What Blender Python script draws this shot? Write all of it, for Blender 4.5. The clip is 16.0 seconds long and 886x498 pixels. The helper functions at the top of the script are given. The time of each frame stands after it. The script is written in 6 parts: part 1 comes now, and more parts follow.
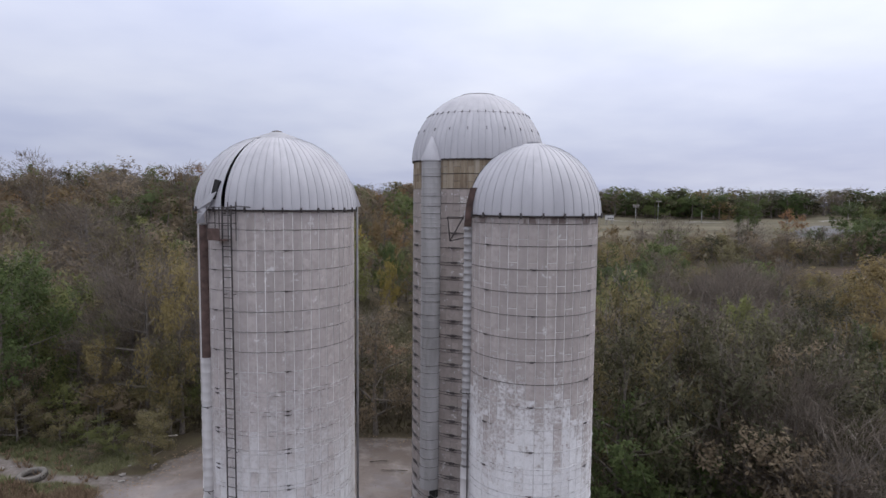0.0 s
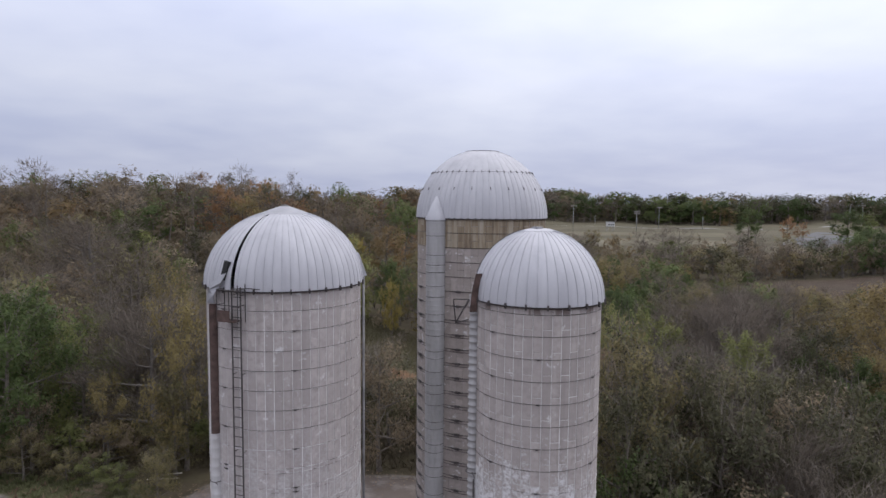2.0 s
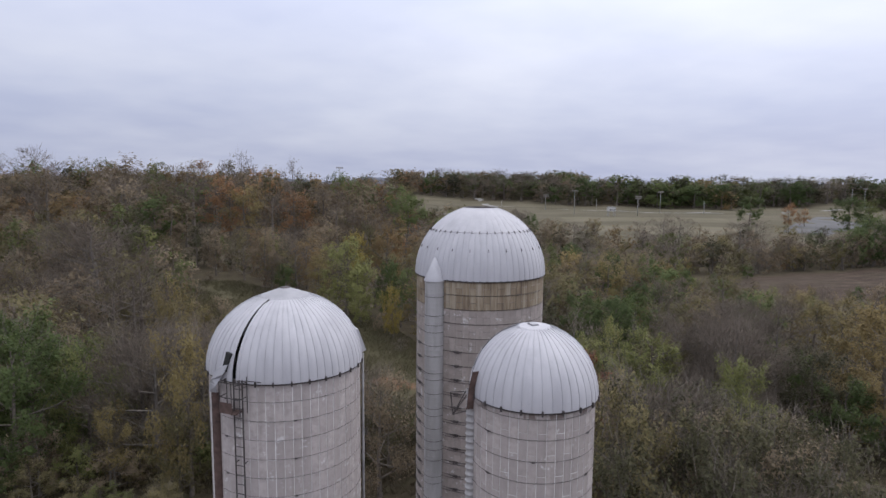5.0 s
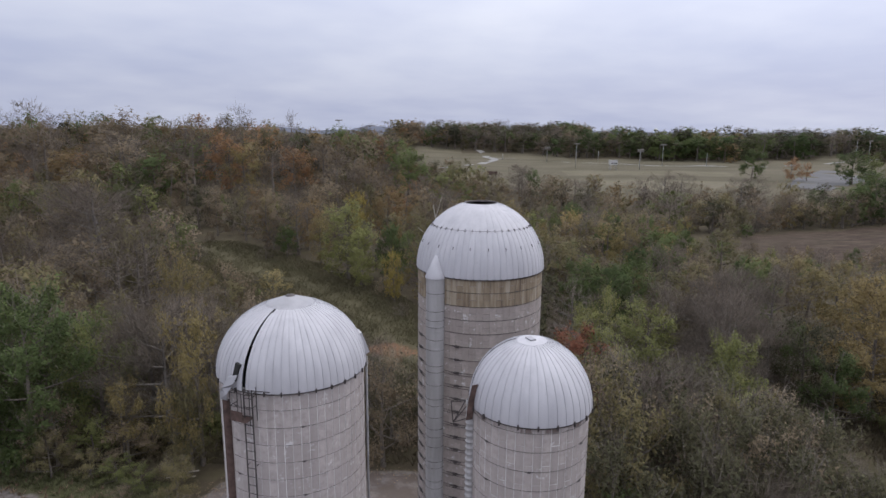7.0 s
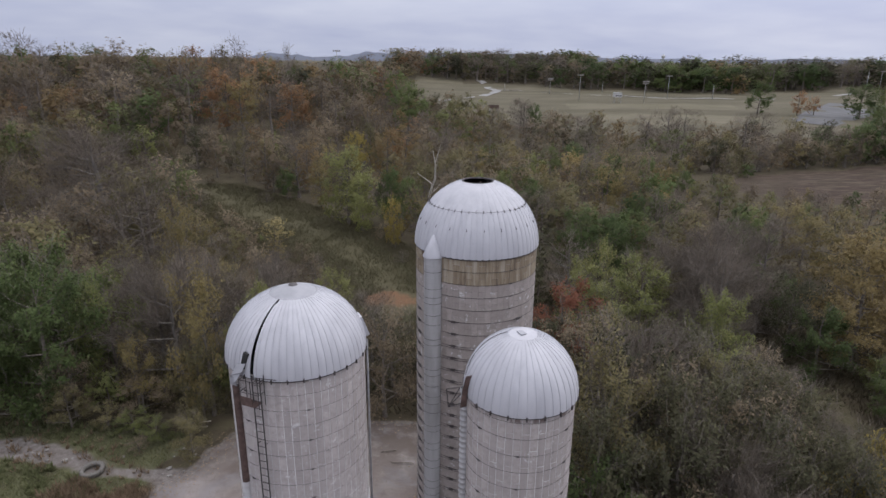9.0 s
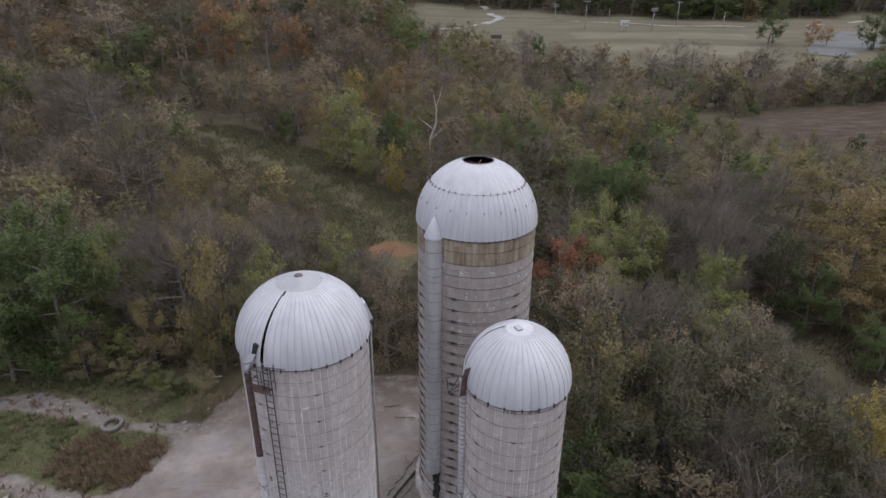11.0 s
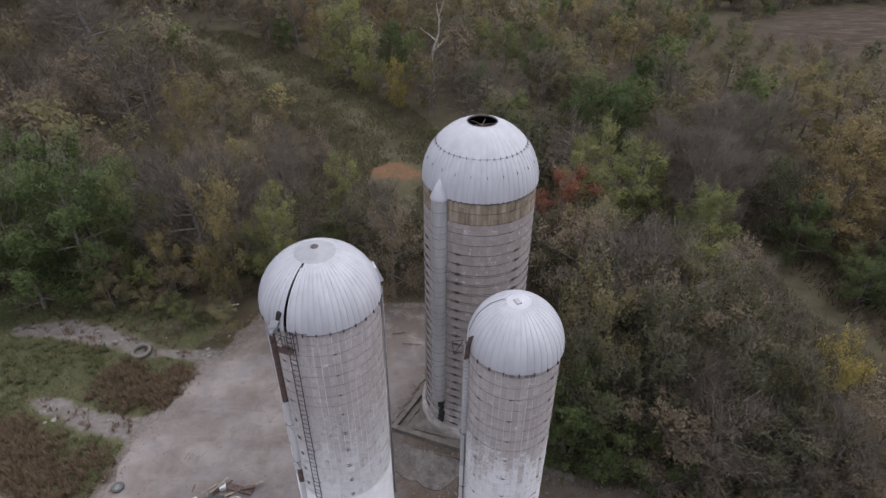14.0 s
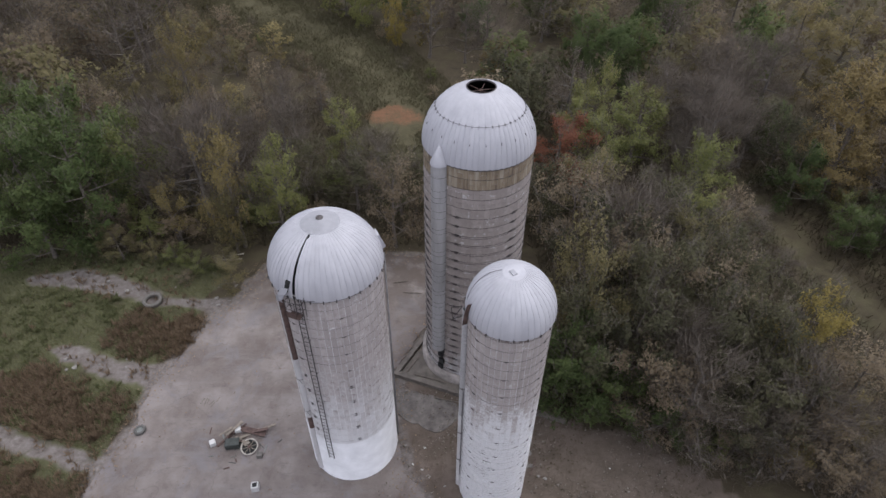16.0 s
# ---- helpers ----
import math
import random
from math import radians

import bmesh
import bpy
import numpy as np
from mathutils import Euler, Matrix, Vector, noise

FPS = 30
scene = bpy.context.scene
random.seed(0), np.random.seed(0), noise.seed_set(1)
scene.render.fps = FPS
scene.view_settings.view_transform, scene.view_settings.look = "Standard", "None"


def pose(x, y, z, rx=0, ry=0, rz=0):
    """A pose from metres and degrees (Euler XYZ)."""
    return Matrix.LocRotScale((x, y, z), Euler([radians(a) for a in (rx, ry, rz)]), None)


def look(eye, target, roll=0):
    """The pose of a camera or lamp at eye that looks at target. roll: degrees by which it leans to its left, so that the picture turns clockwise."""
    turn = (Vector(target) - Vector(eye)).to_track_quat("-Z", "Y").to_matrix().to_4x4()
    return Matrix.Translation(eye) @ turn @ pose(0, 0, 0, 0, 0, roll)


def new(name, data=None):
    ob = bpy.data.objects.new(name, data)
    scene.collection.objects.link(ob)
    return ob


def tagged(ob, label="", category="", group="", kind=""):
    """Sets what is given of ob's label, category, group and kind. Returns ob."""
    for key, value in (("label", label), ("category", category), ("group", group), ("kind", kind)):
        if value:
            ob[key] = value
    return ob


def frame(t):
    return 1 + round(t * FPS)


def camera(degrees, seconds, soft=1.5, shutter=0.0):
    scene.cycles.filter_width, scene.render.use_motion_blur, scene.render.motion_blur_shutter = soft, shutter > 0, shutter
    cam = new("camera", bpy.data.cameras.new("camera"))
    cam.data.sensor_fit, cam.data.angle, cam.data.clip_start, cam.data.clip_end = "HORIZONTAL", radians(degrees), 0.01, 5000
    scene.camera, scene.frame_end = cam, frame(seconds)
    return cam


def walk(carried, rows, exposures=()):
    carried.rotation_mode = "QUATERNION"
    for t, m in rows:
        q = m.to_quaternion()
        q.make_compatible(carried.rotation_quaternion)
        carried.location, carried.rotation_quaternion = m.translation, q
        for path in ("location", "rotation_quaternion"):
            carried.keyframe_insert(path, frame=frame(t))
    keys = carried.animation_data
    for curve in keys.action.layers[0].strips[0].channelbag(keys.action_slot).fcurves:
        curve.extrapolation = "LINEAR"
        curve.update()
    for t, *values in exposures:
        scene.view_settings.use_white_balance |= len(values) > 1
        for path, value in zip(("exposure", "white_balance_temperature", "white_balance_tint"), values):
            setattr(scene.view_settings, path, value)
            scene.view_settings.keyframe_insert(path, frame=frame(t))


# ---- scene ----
cam = camera(72.46, 16.0, soft=1.5)
METRES, EYE, TILT, LEAN, TURN = 18.3, 15.34, -4.6, -0.5, 0.0
ROWS = [
    (0.0, 0.0, 0.0, 0.0, 0.0, 0.0, 0.0),
    (0.5, 0.0002, -0.0038, 0.0285, 0.03, 0.06, 0.0),
    (1.0, -0.0016, -0.0088, 0.0599, 0.05, 0.09, 0.02),
    (1.5, -0.0051, -0.0141, 0.0937, 0.05, 0.13, 0.01),
    (2.0, -0.0083, -0.0166, 0.1293, 0.07, 0.17, -0.01),
    (2.5, -0.0109, -0.0196, 0.1672, 0.08, -0.0, -0.03),
    (3.0, -0.005, -0.0206, 0.2061, 0.1, -0.26, -0.03),
    (3.5, 0.0012, -0.0209, 0.2395, 0.11, -0.56, -0.04),
    (4.0, 0.0008, -0.022, 0.266, 0.12, -0.86, -0.01),
    (6.5, -0.0052, -0.0432, 0.4045, 0.23, -5.06, 0.02),
    (7.0, -0.0026, -0.0462, 0.4335, 0.23, -6.64, 0.0),
    (7.5, 0.0013, -0.05, 0.4661, 0.25, -8.28, -0.01),
    (8.0, 0.0067, -0.0548, 0.4962, 0.27, -9.92, -0.01),
    (8.5, 0.0076, -0.0608, 0.5256, 0.29, -11.56, -0.01),
    (9.0, 0.0066, -0.0662, 0.5567, 0.32, -13.21, -0.01),
    (11.5, 0.0089, -0.0639, 0.7184, 0.45, -21.52, 0.07),
    (12.0, 0.0098, -0.071, 0.7497, 0.5, -23.22, 0.07),
    (12.5, 0.0068, -0.0736, 0.781, 0.54, -24.86, 0.08),
    (13.0, 0.0049, -0.0756, 0.8123, 0.56, -26.5, 0.08),
    (13.5, 0.0018, -0.0764, 0.8444, 0.57, -28.18, 0.11),
    (14.0, -0.0005, -0.075, 0.8753, 0.56, -29.83, 0.13),
    (14.5, -0.0052, -0.0744, 0.9062, 0.56, -31.53, 0.12),
    (15.0, -0.0111, -0.0737, 0.9403, 0.53, -33.2, 0.13),
    (15.5, -0.0095, -0.0742, 0.9711, 0.45, -34.9, 0.13),
    (16.0, -0.0012, -0.0761, 0.988, 0.45, -36.57, 0.16),
]
walk(cam, [(t, pose(0, 0, EYE, TILT, LEAN, TURN) @ pose(METRES * x, METRES * y, METRES * z, 90 + pitch, roll, yaw)) for t, x, y, z, yaw, pitch, roll in ROWS])

# ---- light: an overcast afternoon ----
scene.view_settings.exposure = 0.03
world = bpy.data.worlds.new("overcast_sky")
scene.world = world
world.use_nodes = True
wn, wl = world.node_tree.nodes, world.node_tree.links
wn.clear()
SUN_EL, SUN_AZ = 48.0, 60.0


def wnode(kind, **sets):
    n = wn.new(kind)
    for k, v in sets.items():
        n.inputs[k].default_value = v
    return n


def wmath(op, a, b=None, clamp=False):
    n = wn.new("ShaderNodeMath")
    n.operation, n.use_clamp = op, clamp
    for i, v in enumerate((a, b)):
        if v is None:
            continue
        if isinstance(v, (int, float)):
            n.inputs[i].default_value = v
        else:
            wl.new(v, n.inputs[i])
    return n.outputs[0]


sky = wn.new("ShaderNodeTexSky")
sky.sky_type, sky.sun_disc = "NISHITA", False
sky.sun_elevation, sky.sun_rotation = radians(SUN_EL), radians(SUN_AZ)
sky.dust_density, sky.air_density = 3.0, 1.4
coord = wn.new("ShaderNodeTexCoord")
split = wn.new("ShaderNodeSeparateXYZ")
wl.new(coord.outputs["Generated"], split.inputs[0])
up = wmath("MAXIMUM", split.outputs["Z"], 0.0)
# clouds lie in a flat layer, so they crowd together towards the horizon
lift = wmath("ADD", up, 0.16)
layer = wn.new("ShaderNodeCombineXYZ")
wl.new(wmath("DIVIDE", split.outputs["X"], lift), layer.inputs[0])
wl.new(wmath("DIVIDE", split.outputs["Y"], lift), layer.inputs[1])
cloud = wnode("ShaderNodeTexNoise", Scale=0.45, Detail=4.0, Roughness=0.48, Distortion=0.25)
wl.new(layer.outputs[0], cloud.inputs["Vector"])
fine = wnode("ShaderNodeTexNoise", Scale=2.6, Detail=4.0, Roughness=0.5)
wl.new(layer.outputs[0], fine.inputs["Vector"])
mixed = wmath("ADD", wmath("MULTIPLY", cloud.outputs["Fac"], 0.82), wmath("MULTIPLY", fine.outputs["Fac"], 0.18))
ramp = wn.new("ShaderNodeValToRGB")
ramp.color_ramp.elements[0].position, ramp.color_ramp.elements[0].color = 0.36, (0.518, 0.56, 0.748, 1)
ramp.color_ramp.elements[1].position, ramp.color_ramp.elements[1].color = 0.62, (0.708, 0.737, 0.872, 1)
wl.new(mixed, ramp.inputs[0])
# the layer of cloud is brighter overhead than at the horizon
zen = wmath("MULTIPLY_ADD", wmath("POWER", up, 1.15), 2.1)
zen.node.inputs[2].default_value = 0.9
# and brighter on the side where the sun stands behind it
side = wn.new("ShaderNodeVectorMath")
side.operation = "DOT_PRODUCT"
wl.new(coord.outputs["Generated"], side.inputs[0])
side.inputs[1].default_value = (math.sin(radians(SUN_AZ)) * math.cos(radians(SUN_EL)), math.cos(radians(SUN_AZ)) * math.cos(radians(SUN_EL)), math.sin(radians(SUN_EL)))
glow = wmath("POWER", wmath("MAXIMUM", side.outputs["Value"], 0.0), 2.0)
zen = wmath("MULTIPLY", zen, wmath("ADD", wmath("MULTIPLY", glow, 0.34), 0.90))
cloudbg = wnode("ShaderNodeBackground")
# overhead the cloud is plain grey-white, towards the horizon it turns bluish
neutral = wn.new("ShaderNodeMix")
neutral.data_type = "RGBA"
wl.new(wmath("MULTIPLY", wmath("SUBTRACT", up, 0.38, True), 2.6, True), neutral.inputs[0])
wl.new(ramp.outputs[0], neutral.inputs[6])
neutral.inputs[7].default_value = (0.665, 0.675, 0.73, 1)
low = wn.new("ShaderNodeMix")
low.data_type, low.blend_type = "RGBA", "MULTIPLY"
wl.new(wmath("MULTIPLY", wmath("SUBTRACT", 0.17, up, True), 5.5, True), low.inputs[0])
wl.new(neutral.outputs[2], low.inputs[6])
low.inputs[7].default_value = (0.955, 0.98, 1.045, 1)
wl.new(low.outputs[2], cloudbg.inputs["Color"])
wl.new(zen, cloudbg.inputs["Strength"])
skybg = wnode("ShaderNodeBackground", Strength=0.10)
wl.new(sky.outputs[0], skybg.inputs["Color"])
wmix = wnode("ShaderNodeMixShader", Fac=0.9)
wl.new(skybg.outputs[0], wmix.inputs[1])
wl.new(cloudbg.outputs[0], wmix.inputs[2])
wout = wn.new("ShaderNodeOutputWorld")
wl.new(wmix.outputs[0], wout.inputs[0])

sun_data = bpy.data.lights.new("sun", "SUN")
sun_data.energy, sun_data.angle, sun_data.color = 0.9, radians(32), (1.0, 0.97, 0.93)
sun = new("sun", sun_data)
sun_at = Vector((math.sin(radians(SUN_AZ)) * math.cos(radians(SUN_EL)), math.cos(radians(SUN_AZ)) * math.cos(radians(SUN_EL)), math.sin(radians(SUN_EL))))
sun.matrix_world = look(sun_at * 100, (0, 0, 0))


# ---- materials ----
class Mat:
    """A small builder of node materials."""

    def __init__(self, name, rough=0.7, metal=0.0, spec=0.4):
        self.m = bpy.data.materials.new(name)
        self.m.use_nodes = True
        self.n, self.l = self.m.node_tree.nodes, self.m.node_tree.links
        self.b = self.n["Principled BSDF"]
        self.b.inputs["Roughness"].default_value = rough
        self.b.inputs["Metallic"].default_value = metal
        self.b.inputs["Specular IOR Level"].default_value = spec
        self.pos = self.n.new("ShaderNodeNewGeometry").outputs["Position"]

    def val(self, node, i, v):
        if isinstance(v, (int, float)):
            node.inputs[i].default_value = v
        elif isinstance(v, tuple):
            node.inputs[i].default_value = (*v, 1) if len(v) == 3 and node.inputs[i].type == "RGBA" else v
        else:
            self.l.new(v, node.inputs[i])

    def math(self, op, a, b=0.0, c=0.0, clamp=False):
        n = self.n.new("ShaderNodeMath")
        n.operation, n.use_clamp = op, clamp
        for i, v in enumerate((a, b, c)):
            self.val(n, i, v)
        return n.outputs[0]

    def noise(self, scale, detail=4.0, rough=0.55, stretch=None, dist=0.0):
        n = self.n.new("ShaderNodeTexNoise")
        n.inputs["Scale"].default_value, n.inputs["Detail"].default_value = scale, detail
        n.inputs["Roughness"].default_value, n.inputs["Distortion"].default_value = rough, dist
        v = self.pos
        if stretch:
            mp = self.n.new("ShaderNodeMapping")
            mp.inputs["Scale"].default_value = stretch
            self.l.new(v, mp.inputs["Vector"])
            v = mp.outputs[0]
        self.l.new(v, n.inputs["Vector"])
        return n.outputs["Fac"]

    def step(self, v, lo, hi):
        n = self.n.new("ShaderNodeMapRange")
        n.interpolation_type = "SMOOTHSTEP"
        self.l.new(v, n.inputs[0])
        n.inputs[1].default_value, n.inputs[2].default_value = lo, hi
        return n.outputs[0]

    def mix(self, f, a, b, how="MIX"):
        n = self.n.new("ShaderNodeMix")
        n.data_type, n.blend_type = "RGBA", how
        self.val(n, 0, f)
        self.val(n, 6, a)
        self.val(n, 7, b)
        return n.outputs[2]

    def ramp(self, v, *stops):
        n = self.n.new("ShaderNodeValToRGB")
        e = n.color_ramp.elements
        while len(e) < len(stops):
            e.new(0.5)
        for el, (p, c) in zip(e, stops):
            el.position, el.color = p, (*c, 1)
        self.l.new(v, n.inputs[0])
        return n.outputs[0]

    def axis(self, i):
        s = self.n.new("ShaderNodeSeparateXYZ")
        self.l.new(self.pos, s.inputs[0])
        return s.outputs[i]

    def rnd(self):
        return self.n.new("ShaderNodeObjectInfo").outputs["Random"]

    def island(self):
        return self.n.new("ShaderNodeNewGeometry").outputs["Random Per Island"]

    def attr(self, name):
        a = self.n.new("ShaderNodeAttribute")
        a.attribute_name = name
        s = self.n.new("ShaderNodeSeparateColor")
        self.l.new(a.outputs["Color"], s.inputs[0])
        return s.outputs

    def bump(self, v, strength=0.4, dist=0.02):
        n = self.n.new("ShaderNodeBump")
        n.inputs["Strength"].default_value, n.inputs["Distance"].default_value = strength, dist
        self.l.new(v, n.inputs["Height"])
        self.l.new(n.outputs[0], self.b.inputs["Normal"])

    def col(self, c):
        self.val(self.b, 0, c)
        return self.m


def plain(name, colour, rough=0.7, metal=0.0, vary=0.35, scale=3.0):
    m = Mat(name, rough, metal)
    dark = tuple(c * (1 - vary) for c in colour)
    light = tuple(min(1, c * (1 + vary)) for c in colour)
    c = m.ramp(m.noise(scale, 5, 0.6), (0.3, dark), (0.7, light))
    m.bump(m.noise(scale * 12, 3), 0.25, 0.01)
    return m.col(c)


def stave_material(name, base, wash_lo, wash_hi, patch, stain=None, drips=None, fleck=0.56):
    """Concrete staves: each its own grey, remains of whitewash, and a painted foot between two heights."""
    m = Mat(name, 0.9, 0, 0.2)
    vary = m.math("FRACT", m.math("ADD", m.rnd(), m.island()))
    c = m.ramp(vary, (0.2, tuple(v * 0.91 for v in base)), (0.8, tuple(v * 1.09 for v in base)))
    grain = m.noise(5.0, 6, 0.65)
    c = m.mix(m.step(grain, 0.35, 0.75), c, tuple(v * 0.82 for v in base))
    runs = m.noise(1.0, 4, 0.6, (3.0, 3.0, 0.18))
    c = m.mix(m.math("MULTIPLY", m.step(runs, 0.45, 0.8), 0.35), c, (0.20, 0.175, 0.16))
    if drips:
        s = m.math("MULTIPLY", m.step(m.axis(2), drips, drips + 0.12), m.step(m.noise(2.6, 2, 0.4, (1, 1, 0.25)), 0.50, 0.56))
        c = m.mix(m.math("MULTIPLY", s, 0.75), c, (0.13, 0.095, 0.085))
    z = m.axis(2)
    blot = m.noise(2.6, 6, 0.7)
    small = m.noise(11.0, 5, 0.7)
    h = m.math("ADD", z, m.math("MULTIPLY", m.math("SUBTRACT", blot, 0.5), patch))
    h = m.math("ADD", h, m.math("MULTIPLY", m.math("SUBTRACT", small, 0.5), patch * 1.5))
    h = m.math("ADD", h, m.math("MULTIPLY", m.math("SUBTRACT", vary, 0.5), 2.2))
    wash = m.math("SUBTRACT", 1.0, m.step(h, wash_lo, wash_hi))
    flecks = m.math("MULTIPLY", m.step(m.noise(3.2, 6, 0.7), fleck, fleck + 0.1), 0.6)
    wash = m.math("MAXIMUM", wash, flecks)
    white = m.ramp(small, (0.3, (0.57, 0.56, 0.57)), (0.65, (0.76, 0.755, 0.765)))
    c = m.mix(wash, c, white)
    if stain:
        # rust and tannin run down the two top courses, stave by stave
        s = m.math("MULTIPLY", m.step(z, stain - 0.04, stain + 0.04), 0.92)
        run = m.math("ADD", m.math("MULTIPLY", vary, 0.14), m.math("MULTIPLY", m.noise(5.6, 4, 0.65, (1, 1, 0.07)), 0.98))
        c = m.mix(s, c, m.ramp(run, (0.36, (0.115, 0.084, 0.059)), (0.50, (0.205, 0.158, 0.108)), (0.62, (0.275, 0.226, 0.160)), (0.76, (0.350, 0.312, 0.255))))
    m.bump(grain, 0.5, 0.012)
    return m.col(c)


def metal_sheet(name, light, dark, rough=0.42, metal=0.35):
    m = Mat(name, rough, metal, 0.4)
    streak = m.noise(0.9, 5, 0.6, (2.2, 2.2, 0.35))
    c = m.ramp(streak, (0.3, dark), (0.62, light))
    c = m.mix(m.math("MULTIPLY", m.step(m.noise(9, 5, 0.7), 0.58, 0.75), 0.35), c, tuple(v * 0.72 for v in dark))
    c = m.mix(m.math("MULTIPLY", m.rnd(), 0.16), c, tuple(v * 0.8 for v in dark))
    m.bump(m.noise(1.6, 3), 0.15, 0.03)
    return m.col(c)


def mortar_material():
    """Joints: some smeared white from top to bottom, others as grey as the staves."""
    m = Mat("pale_mortar", 0.95, 0, 0.2)
    run = m.noise(2.3, 3, 0.5, (1.0, 1.0, 0.10))
    spot = m.noise(1.4, 5, 0.65)
    t = m.math("ADD", m.math("MULTIPLY", run, 0.6), m.math("MULTIPLY", spot, 0.4))
    t = m.math("ADD", t, m.math("MULTIPLY", m.math("SUBTRACT", 1.0, m.step(m.axis(2), 4.0, 12.5)), 0.20))
    c = m.ramp(t, (0.44, (0.44, 0.415, 0.41)), (0.56, (0.54, 0.52, 0.52)), (0.68, (0.73, 0.72, 0.725)))
    m.bump(m.noise(30, 3), 0.3, 0.01)
    return m.col(c)


def flaked_hoop():
    """Hoops once painted over with the wall, now bare in short lengths."""
    m = Mat("painted_hoop", 0.85)
    bare = m.step(m.noise(2.6, 4, 0.6), 0.54, 0.60)
    m.bump(m.noise(40, 3), 0.3, 0.005)
    return m.col(m.mix(bare, m.ramp(m.noise(1.2, 3), (0.3, (0.40, 0.385, 0.385)), (0.7, (0.60, 0.595, 0.60))), (0.12, 0.105, 0.10)))


M_STAVE_L = stave_material("grey_staves_left", (0.418, 0.377, 0.367), 3.4, 10.4, 7.0, fleck=0.58)
M_STAVE_R = stave_material("grey_staves_small", (0.398, 0.357, 0.343), 7.6, 10.3, 5.6, drips=14.68, fleck=0.60)
M_STAVE_T = stave_material("grey_staves_tall", (0.326, 0.286, 0.268), -2.0, 3.2, 3.5, stain=15.8, fleck=0.57)
M_MORTAR = mortar_material()
M_MORTAR_T = plain("grey_mortar", (0.285, 0.255, 0.24), 0.95, 0, 0.4, 2.0)
M_WHITE = plain("whitewash", (0.78, 0.78, 0.80), 0.85, 0, 0.1, 1.2)
M_DOME = metal_sheet("weathered_dome_sheet", (0.452, 0.446, 0.476), (0.38, 0.375, 0.405), 0.68, 0.03)
# darker than the sheets: the gap shadow is put into the seam colour
M_SEAM = metal_sheet("seam_gap_shade", (0.42, 0.42, 0.45), (0.34, 0.34, 0.36), 0.6, 0.1)
M_CAP = metal_sheet("grey_cap_sheet", (0.325, 0.322, 0.345), (0.255, 0.255, 0.272), 0.7, 0.0)
M_CHUTE = metal_sheet("chute_sheet", (0.36, 0.352, 0.355), (0.25, 0.243, 0.243), 0.7, 0.0)
M_CHUTE_WHITE = metal_sheet("white_chute", (0.56, 0.55, 0.555), (0.40, 0.38, 0.38), 0.7, 0.0)
M_HOOP = plain("dark_iron", (0.085, 0.075, 0.075), 0.6, 0.5, 0.4, 6)
M_HOOP_PAINTED = flaked_hoop()
M_PIPE = plain("dull_pipe", (0.19, 0.185, 0.19), 0.6, 0.1, 0.25, 2)
M_LOT = plain("parking_asphalt", (0.085, 0.083, 0.085), 0.9, 0, 0.2, 0.3)
M_RUST = plain("rust", (0.098, 0.064, 0.056), 0.85, 0.1, 0.45, 4)
# near-black for panes, a screen, a disc and the painted shade of openings
M_BLACK = plain("dark_opening", (0.02, 0.02, 0.02), 0.9, 0, 0.3, 4)
# near-black stands in for the shade inside the open-topped dome
M_INNER_SHADE = plain("inner_shade", (0.006, 0.006, 0.006), 0.95, 0, 0.3, 4)
M_RUBBER = plain("old_rubber", (0.10, 0.095, 0.09), 0.85, 0, 0.3, 8)
M_RUBBER_PALE = plain("dusty_rubber", (0.125, 0.115, 0.105), 0.9, 0, 0.3, 8)
M_WOOD = plain("grey_board", (0.20, 0.17, 0.14), 0.85, 0, 0.35, 5)
M_WHITEBOX = plain("white_enamel", (0.50, 0.495, 0.485), 0.5, 0, 0.12, 4)
M_GREYBOX = plain("grey_scrap", (0.16, 0.17, 0.16), 0.6, 0.2, 0.4, 5)
M_BARK = plain("bark", (0.135, 0.115, 0.098), 0.95, 0, 0.4, 5)
M_GREYBARK = plain("grey_bark", (0.150, 0.133, 0.121), 0.95, 0, 0.3, 5)
M_PALEBARK = plain("pale_bark", (0.36, 0.33, 0.29), 0.9, 0, 0.3, 4)
M_STEEL = plain("lamp_pole_steel", (0.33, 0.33, 0.33), 0.5, 0.3, 0.15, 2)
M_ROAD = plain("pale_asphalt", (0.20, 0.195, 0.19), 0.9, 0, 0.2, 0.5)


